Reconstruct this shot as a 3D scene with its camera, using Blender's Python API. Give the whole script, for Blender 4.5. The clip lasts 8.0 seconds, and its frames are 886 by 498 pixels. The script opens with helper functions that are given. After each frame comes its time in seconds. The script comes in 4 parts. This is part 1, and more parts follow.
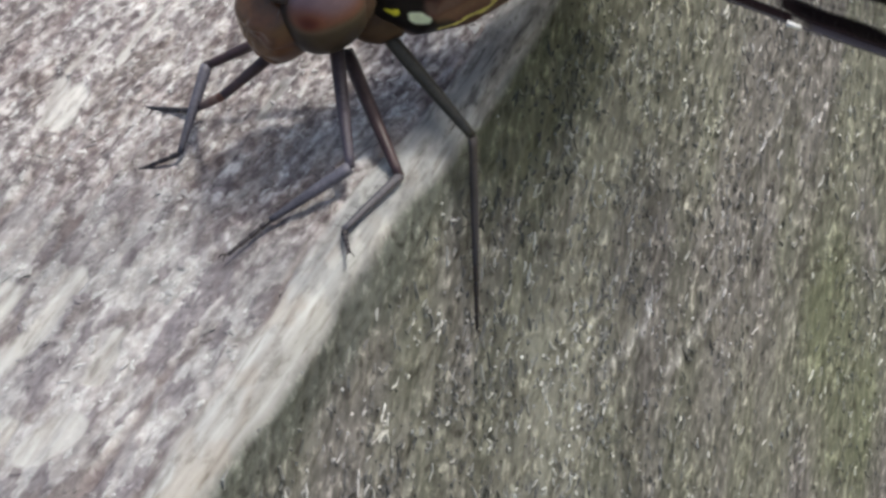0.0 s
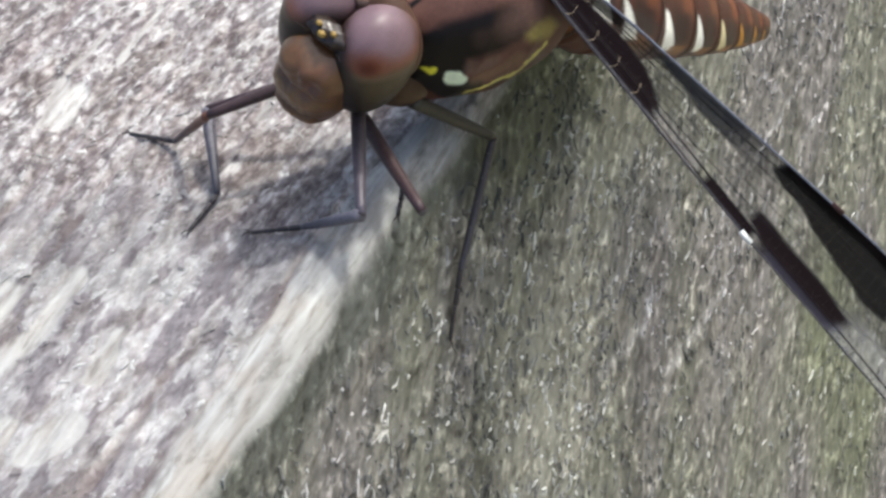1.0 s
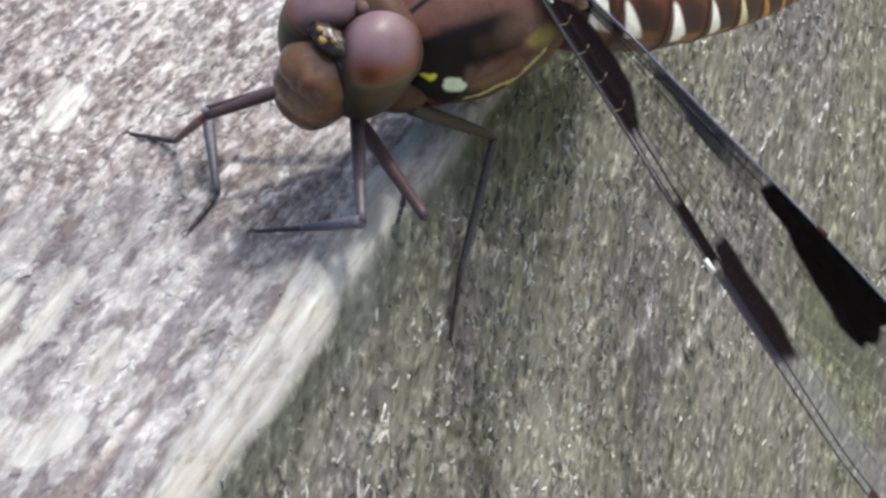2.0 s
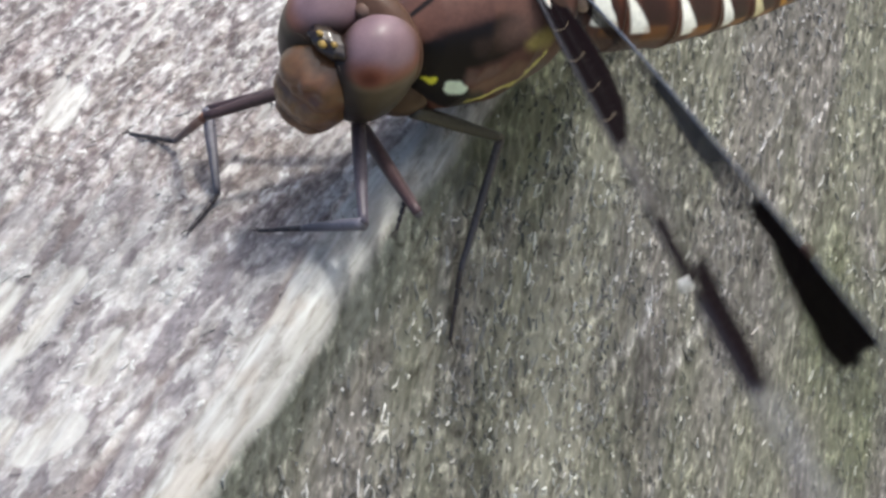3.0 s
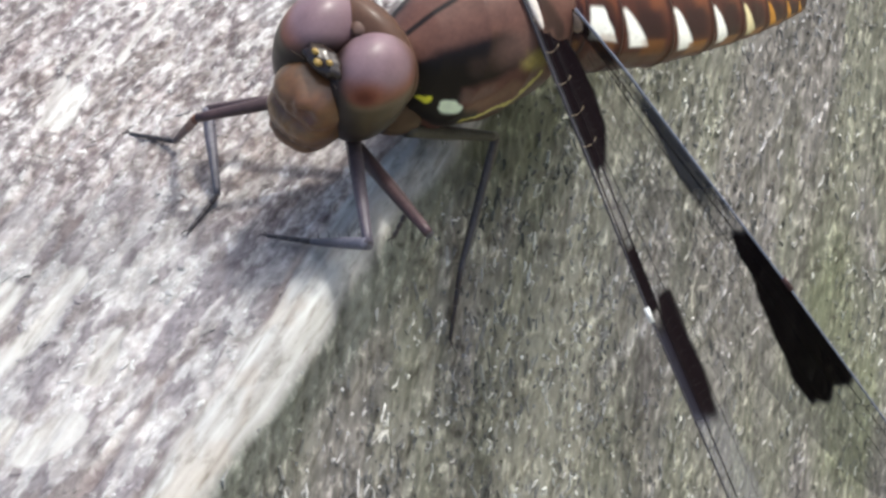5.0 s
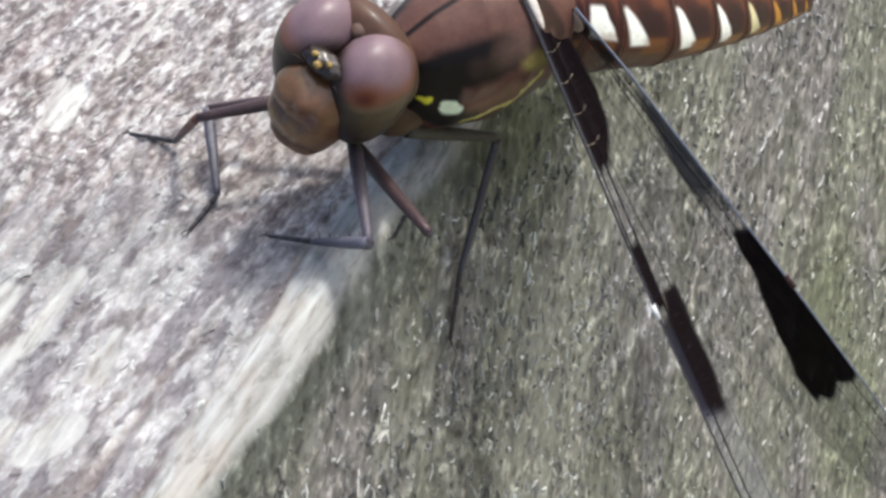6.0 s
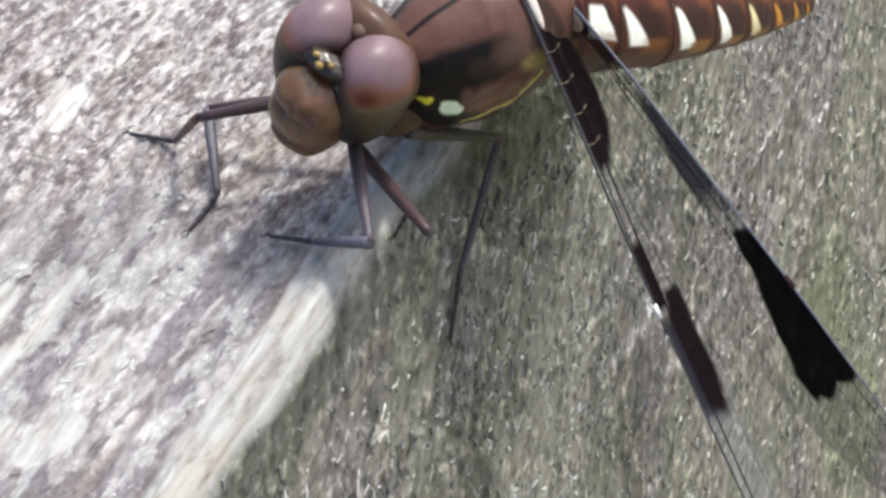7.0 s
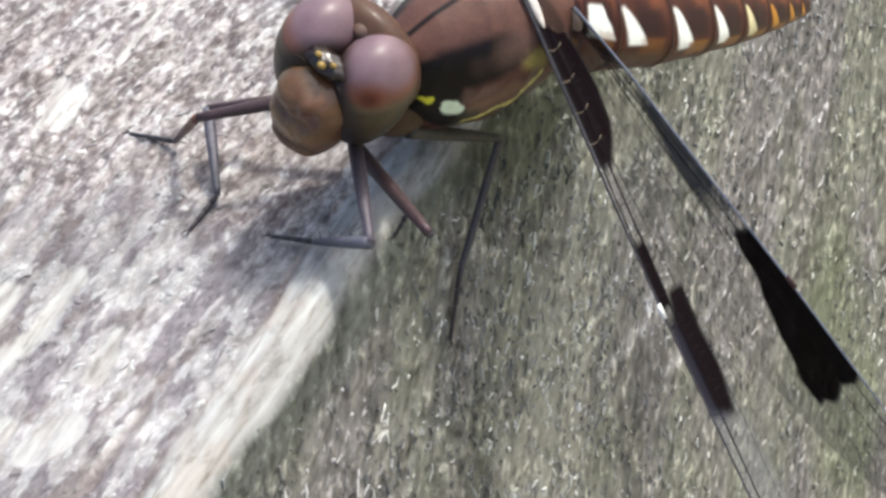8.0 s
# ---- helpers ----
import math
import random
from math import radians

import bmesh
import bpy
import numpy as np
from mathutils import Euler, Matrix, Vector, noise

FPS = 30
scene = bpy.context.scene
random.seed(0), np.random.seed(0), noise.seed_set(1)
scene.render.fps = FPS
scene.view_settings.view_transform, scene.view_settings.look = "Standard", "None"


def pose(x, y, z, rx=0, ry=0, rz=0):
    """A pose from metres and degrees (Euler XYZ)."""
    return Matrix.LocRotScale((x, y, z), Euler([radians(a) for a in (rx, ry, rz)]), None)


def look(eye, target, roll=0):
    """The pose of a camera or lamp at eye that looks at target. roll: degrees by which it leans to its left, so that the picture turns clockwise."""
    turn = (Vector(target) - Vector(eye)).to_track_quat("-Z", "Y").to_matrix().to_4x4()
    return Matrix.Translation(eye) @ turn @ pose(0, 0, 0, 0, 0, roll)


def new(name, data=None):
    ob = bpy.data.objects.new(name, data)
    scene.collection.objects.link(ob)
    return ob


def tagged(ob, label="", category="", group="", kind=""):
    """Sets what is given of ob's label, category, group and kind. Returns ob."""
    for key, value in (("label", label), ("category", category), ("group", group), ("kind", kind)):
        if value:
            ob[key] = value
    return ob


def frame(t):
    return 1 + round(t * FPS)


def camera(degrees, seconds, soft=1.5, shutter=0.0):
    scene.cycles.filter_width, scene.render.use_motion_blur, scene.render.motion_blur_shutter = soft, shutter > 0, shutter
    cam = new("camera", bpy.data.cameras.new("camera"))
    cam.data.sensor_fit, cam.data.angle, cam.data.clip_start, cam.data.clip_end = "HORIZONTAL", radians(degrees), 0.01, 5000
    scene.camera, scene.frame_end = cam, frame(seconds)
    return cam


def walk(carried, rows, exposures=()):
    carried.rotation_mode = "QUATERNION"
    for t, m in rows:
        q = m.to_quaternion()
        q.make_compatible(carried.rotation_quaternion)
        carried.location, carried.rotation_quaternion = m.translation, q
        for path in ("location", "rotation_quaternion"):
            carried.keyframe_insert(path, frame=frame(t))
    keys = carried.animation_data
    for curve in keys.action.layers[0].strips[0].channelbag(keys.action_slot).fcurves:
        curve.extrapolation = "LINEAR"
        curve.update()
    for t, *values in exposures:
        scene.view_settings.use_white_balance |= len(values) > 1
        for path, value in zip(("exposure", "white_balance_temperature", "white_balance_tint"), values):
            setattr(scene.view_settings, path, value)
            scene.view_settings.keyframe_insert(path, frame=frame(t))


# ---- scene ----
# A dragonfly settles on the worn edge of a weathered timber. Lengths below are in millimetres times MM.
MM = 0.001

# ---------------------------------------------------------------- camera
cam = camera(22.0, 8.0, soft=3.0, shutter=0.5)
EYE = pose(54.614 * MM, -60.210 * MM, 60.522 * MM, 50.315, 16.322, 27.471)
walk(cam, [(0.0, EYE), (8.0, EYE)], exposures=[(0.0, 0.20, 6130, 5), (0.5, 0.28, 6030, 5), (0.8, 0.38, 6000, 5), (1.0, 0.56, 6000, 5), (3.2, 0.56, 6000, 5), (4.0, 0.66, 6000, 5), (4.7, 0.69, 6020, 5), (6.3, 0.63, 5980, 5), (7.0, 0.68, 6040, 5), (8.0, 0.74, 6060, 5)])

# ---------------------------------------------------------------- light
SUN_UP, SUN_AZ = radians(57), radians(54)
sun_way = Vector((math.cos(SUN_UP) * math.cos(SUN_AZ), math.cos(SUN_UP) * math.sin(SUN_AZ), math.sin(SUN_UP)))
world = bpy.data.worlds.new("sky")
scene.world = world
world.use_nodes = True
wn = world.node_tree
sky = wn.nodes.new("ShaderNodeTexSky")
sky.sky_type, sky.sun_disc = "NISHITA", False
sky.air_density, sky.dust_density, sky.ozone_density = 1.0, 6.0, 0.4      # a hazy summer sky
sky.sun_elevation, sky.sun_rotation = SUN_UP, radians(90) - SUN_AZ
wn.links.new(sky.outputs[0], wn.nodes["Background"].inputs[0])
wn.nodes["Background"].inputs[1].default_value = 0.17
sun = new("sun", bpy.data.lights.new("sun", "SUN"))
sun.data.energy, sun.data.angle, sun.data.color = 2.0, radians(3), (1.0, 0.93, 0.84)
sun.matrix_basis = look(sun_way * 3, (0, 0, 0))


# ---------------------------------------------------------------- materials
def lattice(seed):
    return np.random.RandomState(seed).rand(256, 256)


def vnoise(x, y, seed):
    """Smooth value noise from -1 to 1 on arrays x, y."""
    g = lattice(seed)
    xi, yi = np.floor(x).astype(int), np.floor(y).astype(int)
    fx, fy = x - xi, y - yi
    fx, fy = fx * fx * (3 - 2 * fx), fy * fy * (3 - 2 * fy)
    q = lambda i, j: g[(xi + i) % 256, (yi + j) % 256]
    return 2 * ((q(0, 0) * (1 - fx) + q(1, 0) * fx) * (1 - fy) + (q(0, 1) * (1 - fx) + q(1, 1) * fx) * fy) - 1


def fbm(x, y, seed, octaves=3):
    total, size = 0, 1.0
    for k in range(octaves):
        total, size, x, y = total + size * vnoise(x, y, seed + k), size * 0.55, x * 2.03, y * 2.03
    return total


class Nodes:
    """A short hand for one material's node tree."""

    def __init__(self, name):
        self.mat = bpy.data.materials.new(name)
        self.mat.use_nodes = True
        self.t = self.mat.node_tree
        self.bsdf = self.t.nodes["Principled BSDF"]
        self.out = self.t.nodes["Material Output"]

    def add(self, kind, **sockets):
        node = self.t.nodes.new("ShaderNode" + kind)
        for key, value in sockets.items():
            self.put(node.inputs[key.replace("_", " ")], value)
        return node

    def put(self, socket, value):
        if isinstance(value, bpy.types.NodeSocket):
            self.t.links.new(value, socket)
        else:
            socket.default_value = value

    def coords(self, scale=(1, 1, 1), turn=(0, 0, 0)):
        c = self.add("TexCoord")
        m = self.add("Mapping", Vector=c.outputs["Object"], Rotation=turn)
        return self.add("Mapping", Vector=m.outputs[0], Scale=scale).outputs[0]

    def noise(self, where, scale, detail=4, rough=0.55, warp=0.0):
        n = self.add("TexNoise", Vector=where, Scale=scale, Detail=detail, Roughness=rough, Distortion=warp)
        return n.outputs["Fac"]

    def warp(self, where, scale, amount):
        n = self.add("TexNoise", Vector=where, Scale=scale, Detail=3)
        c = self.add("VectorMath")
        c.operation = "SUBTRACT"
        self.put(c.inputs[0], n.outputs["Color"]), self.put(c.inputs[1], (0.5, 0.5, 0.5))
        k = self.add("VectorMath")
        k.operation = "SCALE"
        self.put(k.inputs[0], c.outputs[0]), self.put(k.inputs["Scale"], amount)
        a = self.add("VectorMath")
        self.put(a.inputs[0], where), self.put(a.inputs[1], k.outputs[0])
        return a.outputs[0]

    def ramp(self, fac, *stops):
        r = self.add("ValToRGB", Fac=fac)
        els = r.color_ramp.elements
        while len(els) < len(stops):
            els.new(0.5)
        for el, (at, col) in zip(els, stops):
            el.position, el.color = at, (*col, 1) if len(col) == 3 else col
        return r.outputs["Color"]

    def math(self, op, a, b=0.5):
        m = self.add("Math")
        m.operation = op
        self.put(m.inputs[0], a), self.put(m.inputs[1], b)
        return m.outputs[0]

    def mix(self, fac, a, b, kind="MIX"):
        m = self.add("Mix")
        m.data_type, m.blend_type = "RGBA", kind
        for socket, value in ((m.inputs[0], fac), (m.inputs[6], a), (m.inputs[7], b)):
            self.put(socket, (*value, 1) if isinstance(value, tuple) and len(value) == 3 else value)
        return m.outputs[2]

    def bump(self, height, strength, distance):
        return self.add("Bump", Height=height, Strength=strength, Distance=distance).outputs[0]

    def surface(self, **sockets):
        for key, value in sockets.items():
            if isinstance(value, tuple) and len(value) == 3:
                value = (*value, 1)
            self.put(self.bsdf.inputs[key.replace("_", " ")], value)
        return self.mat


def wood_material():
    m = Nodes("weathered wood")
    zone = m.add("VertexColor")
    zone.layer_name = "zone"
    part_of = m.add("SeparateColor", Color=zone.outputs[0])
    side, edge, crumbly = part_of.outputs[0], part_of.outputs[1], part_of.outputs[2]
    tint = m.add("VertexColor")
    tint.layer_name = "tint"
    # the top: flakes and crumbs drawn out along the beam; the side: short fibres that lean off the edge
    lean = radians(-43)
    warped = m.warp(m.coords((1, 0.55, 1)), 700, 0.0016)
    flake_tone = m.noise(warped, 620, 4, 0.6, 0.6)
    bent = m.warp(m.coords((1, 0.6, 1)), 1300, 0.0011)
    plate = m.add("TexVoronoi", Vector=bent, Scale=1000, Randomness=1.0)
    plate_tone = m.add("SeparateColor", Color=plate.outputs["Color"]).outputs[0]
    rift = m.add("TexVoronoi", Vector=bent, Scale=1000, Randomness=1.0)
    rift.feature = "DISTANCE_TO_EDGE"
    gap = m.ramp(rift.outputs["Distance"], (0.0, (0.42, 0.385, 0.38)), (0.10, (0.80, 0.79, 0.785)), (0.22, (1.05, 1.05, 1.05)))
    plates = m.mix(1.0, gap, m.ramp(plate_tone, (0.0, (0.78, 0.76, 0.76)), (1.0, (1.16, 1.15, 1.15))), "MULTIPLY")
    fine_t = m.noise(m.coords((1, 0.6, 1)), 3000, 5, 0.6)
    fine_s = m.noise(m.warp(m.coords((1, 0.7, 1), (lean, 0, 0)), 1300, 0.0007), 1650, 4, 0.6)
    tall_s = m.noise(m.coords((1, 0.25, 1), (lean, 0, 0)), 1700, 3, 0.5)
    long_t = m.noise(m.coords((1, 0.07, 1)), 1100, 4, 0.6)
    long_s = m.noise(m.coords((1, 0.2, 1), (lean, 0, 0)), 330, 4, 0.6)
    blot = m.noise(m.coords((1, 0.5, 1)), 230, 5, 0.62)
    busy = m.ramp(m.noise(m.coords((1, 0.5, 1)), 420, 4, 0.6), (0.40, (0, 0, 0)), (0.58, (1, 1, 1)))
    speck_t = m.ramp(fine_t, (0.36, (0.50, 0.46, 0.45)), (0.46, (0.90, 0.89, 0.88)), (0.55, (1.04, 1.04, 1.04)), (0.64, (1.16, 1.16, 1.16)))
    chip = m.ramp(flake_tone, (0.36, (0.62, 0.56, 0.57)), (0.46, (0.90, 0.885, 0.90)), (0.54, (1.03, 1.04, 1.05)), (0.66, (1.10, 1.12, 1.14)))
    grit = m.ramp(m.noise(m.coords((1, 0.5, 1)), 1900, 4, 0.6, 0.5), (0.34, (0.40, 0.33, 0.33)), (0.44, (0.84, 0.81, 0.81)), (0.56, (1.06, 1.06, 1.06)), (0.68, (1.16, 1.16, 1.16)))
    top = m.mix(1.0, m.mix(1.0, speck_t, chip, "MULTIPLY"), m.mix(m.math("ADD", m.math("MULTIPLY", busy, 0.5), 0.5), (1.0, 1.0, 1.0), grit), "MULTIPLY")
    top = m.mix(m.math("ADD", m.math("MULTIPLY", busy, 0.6), 0.35), top, m.mix(1.0, top, plates, "MULTIPLY"))
    top = m.mix(crumbly, (1.0, 1.0, 1.0), top)
    speck_s = m.ramp(fine_s, (0.36, (0.34, 0.32, 0.30)), (0.45, (0.88, 0.87, 0.85)), (0.54, (1.04, 1.03, 1.0)), (0.60, (1.65, 1.63, 1.6)), (0.66, (2.6, 2.57, 2.5)))
    speck_s = m.mix(m.math("ADD", m.math("MULTIPLY", busy, 0.6), 0.4), (0.95, 0.95, 0.93), speck_s)
    tall = m.ramp(tall_s, (0.36, (0.93, 0.93, 0.92)), (0.52, (1, 1, 1)), (0.66, (1.05, 1.05, 1.04)), (0.71, (1.3, 1.29, 1.26)))
    speck_s = m.mix(1.0, speck_s, tall, "MULTIPLY")
    speck_e = m.mix(1.0, m.ramp(long_t, (0.34, (0.74, 0.72, 0.70)), (0.44, (0.95, 0.945, 0.93)), (0.62, (1.06, 1.06, 1.05))), m.ramp(m.noise(m.coords((1, 0.4, 1)), 1300, 5, 0.65), (0.36, (0.66, 0.65, 0.64)), (0.47, (0.97, 0.97, 0.97)), (0.65, (1.08, 1.08, 1.08))), "MULTIPLY")
    thread = m.noise(m.coords((1, 0.12, 1)), 2600, 4, 0.65)
    speck_e = m.mix(1.0, speck_e, m.ramp(thread, (0.34, (0.66, 0.63, 0.60)), (0.44, (0.97, 0.97, 0.96)), (0.66, (1.06, 1.06, 1.06))), "MULTIPLY")
    streak_t = m.ramp(long_t, (0.32, (0.90, 0.885, 0.885)), (0.52, (1, 1, 1)), (0.7, (1.05, 1.05, 1.04)))
    streak_s = m.ramp(long_s, (0.32, (0.80, 0.79, 0.78)), (0.52, (1, 1, 1)), (0.7, (1.16, 1.16, 1.10)))
    patch = m.ramp(blot, (0.36, (0.86, 0.85, 0.86)), (0.5, (0.98, 0.975, 0.975)), (0.62, (1.10, 1.095, 1.08)))
    speck = m.mix(side, m.mix(edge, top, speck_e), speck_s)
    col = m.mix(1.0, tint.outputs[0], speck, "MULTIPLY")
    col = m.mix(1.0, col, m.mix(side, streak_t, streak_s), "MULTIPLY")
    col = m.mix(1.0, col, m.mix(side, patch, (1.0, 1.0, 1.0)), "MULTIPLY")
    fine = m.mix(side, m.math("ADD", m.math("MULTIPLY", fine_t, 0.6), m.math("MULTIPLY", flake_tone, 0.3)), fine_s)
    h = m.math("ADD", m.math("MULTIPLY", fine, m.math("SUBTRACT", 1.0, m.math("MULTIPLY", edge, 0.8))), m.math("ADD", m.math("MULTIPLY", m.mix(side, long_t, long_s), 0.4), m.math("MULTIPLY", m.math("MULTIPLY", thread, edge), 0.7)))
    return m.surface(Base_Color=col, Roughness=0.8, Specular_IOR_Level=0.3, Normal=m.bump(h, 0.5, 0.00017))


def tinted(name, rough, spec=0.5, grain=6000, depth=0.00002, contrast=0.25, coat=0.0):
    """A horny surface whose colours lie in the mesh's own pattern, with a fine grain over them."""
    m = Nodes(name)
    tint = m.add("VertexColor")
    tint.layer_name = "tint"
    where = m.coords()
    fine = m.noise(where, grain, 4, 0.6)
    wide = m.noise(where, 900, 3, 0.5)
    lo, hi = 1 - contrast, 1 + contrast
    col = m.mix(1.0, tint.outputs[0], m.ramp(fine, (0.3, (lo, lo, lo)), (0.7, (hi, hi, hi))), "MULTIPLY")
    col = m.mix(1.0, col, m.ramp(wide, (0.35, (0.85, 0.85, 0.85)), (0.65, (1.1, 1.1, 1.1))), "MULTIPLY")
    rg = m.ramp(wide, (0.3, (rough * 0.8,) * 3), (0.7, (min(1, rough * 1.2),) * 3))
    return m.surface(Base_Color=col, Roughness=rg, Specular_IOR_Level=spec, Coat_Weight=coat, Coat_Roughness=0.13, Normal=m.bump(fine, 0.35, depth))


def membrane_material():
    m = Nodes("wing membrane")
    tint = m.add("VertexColor")
    tint.layer_name = "tint"
    m.surface(Base_Color=tint.outputs[0], Roughness=0.4, Specular_IOR_Level=0.03, IOR=1.06, Alpha=tint.outputs[1], Normal=m.bump(m.noise(m.coords(), 1500, 3), 0.25, 0.00005))
    return m.mat


WOOD = wood_material()
EYE_MAT = tinted("compound eye", 0.46, 0.3, 9000, 0.000006, 0.08, coat=0.03)
FACE_MAT = tinted("glossy face shell", 0.38, 0.3, 3500, 0.000015, 0.14, coat=0.4)
SHELL = tinted("downy thorax shell", 0.42, 0.14, 5000, 0.00001, 0.10, coat=0.05)
BELLY = tinted("abdomen shell", 0.4, 0.22, 4500, 0.00002, 0.10)
LEG_MAT = tinted("leg shell", 0.48, 0.35, 5000, 0.00001, 0.25)
VEIN = tinted("wing vein", 0.75, 0.03, 4000, 0.00001, 0.2)
SPLINTER = tinted("splinter wood", 0.8, 0.2, 6000, 0.00002, 0.2)
MEMBRANE = membrane_material()


# ---------------------------------------------------------------- mesh helpers
def mesh_of(name, verts, faces, material, colours=None, smooth=True, zones=None):
    me = bpy.data.meshes.new(name)
    me.from_pydata([tuple(v) for v in verts], [], [tuple(f) for f in faces])
    me.materials.append(material)
    if colours is not None:
        c = np.asarray(colours, float)
        if c.shape[1] == 3:
            c = np.c_[c, np.ones(len(c))]
        me.color_attributes.new("tint", "FLOAT_COLOR", "POINT").data.foreach_set("color", c.ravel())
    if zones is not None:
        me.color_attributes.new("zone", "FLOAT_COLOR", "POINT").data.foreach_set("color", np.asarray(zones, float).ravel())
    me.polygons.foreach_set("use_smooth", [smooth] * len(me.polygons))
    return me


def part(name, me, parent=None, label="", place=None):
    ob = new(name, me)
    if parent is not None:
        ob.parent = parent
    if place is not None:
        ob.matrix_basis = place
    return tagged(ob, label=label)


def quads(nu, nv, wrap=False, base=0):
    out = []
    for i in range(nu - 1):
        for j in range(nv if wrap else nv - 1):
            k = (j + 1) % nv
            out.append((base + i * nv + j, base + i * nv + k, base + (i + 1) * nv + k, base + (i + 1) * nv + j))
    return out


class Pile:
    """Collects several closed forms into one mesh."""

    def __init__(self):
        self.v, self.f, self.c = [], [], []

    def grid(self, pts, colours, wrap=True, cap=True):
        nu, nv = pts.shape[:2]
        base = len(self.v)
        self.v += list(pts.reshape(-1, 3))
        self.c += list(colours.reshape(-1, colours.shape[-1]))
        self.f += quads(nu, nv, wrap, base)
        if cap and wrap:
            self.f += [tuple(base + j for j in range(nv))[::-1], tuple(base + (nu - 1) * nv + j for j in range(nv))]
        return self

    def tube(self, path, radii, colour, sides=8, flat=1.0):
        """A tube along path (n x 3), each ring of its own radius."""
        path = np.asarray(path, float)
        radii = np.broadcast_to(radii, len(path))
        way = np.gradient(path, axis=0)
        way /= np.linalg.norm(way, axis=1)[:, None] + 1e-12
        ref = np.array([0.0, 0.0, 1.0]) if abs(way[:, 2]).mean() < 0.8 else np.array([1.0, 0.0, 0.0])
        s = np.cross(way, ref)
        s /= np.linalg.norm(s, axis=1)[:, None] + 1e-12
        u = np.cross(s, way)
        a = np.linspace(0, 2 * np.pi, sides, endpoint=False)
        pts = path[:, None] + radii[:, None, None] * (np.cos(a)[None, :, None] * s[:, None] + flat * np.sin(a)[None, :, None] * u[:, None])
        col = np.broadcast_to(np.asarray(colour, float).reshape(-1, 1, 3) if np.ndim(colour) > 1 else np.asarray(colour, float), pts.shape)
        return self.grid(pts, col)

    def ball(self, centre, radii, paint, nu=40, nv=56, shape=None):
        """An ovoid; shape bends its points, paint gives colours from them."""
        th = np.linspace(0.02, np.pi - 0.02, nu)[:, None]
        ph = np.linspace(0, 2 * np.pi, nv, endpoint=False)[None]
        d = np.stack([np.cos(th) + 0 * ph, np.sin(th) * np.cos(ph), np.sin(th) * np.sin(ph)], -1)
        p = d * np.asarray(radii)
        if shape is not None:
            p = shape(p, d)
        p = p + np.asarray(centre)
        col = paint(p, d) if callable(paint) else np.broadcast_to(np.asarray(paint, float), p.shape)
        return self.grid(p, col)

    def mesh(self, name, material, smooth=True):
        return mesh_of(name, np.array(self.v) * MM, self.f, material, np.array(self.c), smooth)


def blend(mask, a, b):
    mask = np.clip(mask, 0, 1)[..., None]
    return np.asarray(a, float) * (1 - mask) + np.asarray(b, float) * mask


def soft_step(x, lo, hi):
    t = np.clip((x - lo) / (hi - lo), 0, 1)
    return t * t * (3 - 2 * t)


def spot(p, centre, radii, edge=0.25):
    """1 inside an ovoid patch, 0 outside, with a soft rim."""
    d = np.sqrt((((p - np.asarray(centre)) / np.asarray(radii)) ** 2).sum(-1))
    return 1 - soft_step(d, 1 - edge, 1 + edge)


def band(p, a, b, radius, edge=0.18):
    """1 within radius of the line from a to b, with a soft rim."""
    a, b = np.asarray(a, float), np.asarray(b, float)
    t = np.clip(((p - a) @ (b - a)) / ((b - a) @ (b - a)), 0, 1)
    d = np.linalg.norm(p - a - t[..., None] * (b - a), axis=-1) / radius
    return 1 - soft_step(d, 1 - edge, 1 + edge)


# ---------------------------------------------------------------- ground and timber
# Unseen ground, added so that light bounces up onto the timber's side.
def build_ground():
    m = Nodes("dry soil")
    n1 = m.noise(m.coords(), 25, 6, 0.65)
    m.surface(Base_Color=m.ramp(n1, (0.3, (0.16, 0.14, 0.10)), (0.5, (0.30, 0.28, 0.19)), (0.7, (0.42, 0.38, 0.28))), Roughness=0.95, Normal=m.bump(n1, 0.8, 0.02))
    n = 60
    r = np.r_[0, np.geomspace(0.2, 2500, n)]
    a = np.linspace(0, 2 * np.pi, 48, endpoint=False)
    pts = np.stack([r[:, None] * np.cos(a), r[:, None] * np.sin(a), -0.152 + 0.004 * np.sin(9 * r[:, None]) * np.cos(3 * a) * (r[:, None] > 0.5) * (r[:, None] < 30)], -1)
    me = mesh_of("ground", pts.reshape(-1, 3), quads(len(r), 48, True), m.mat)
    tagged(part("ground", me), "unseen bare soil and sparse grass, added to bounce light onto the timber", "ground", kind="structure")


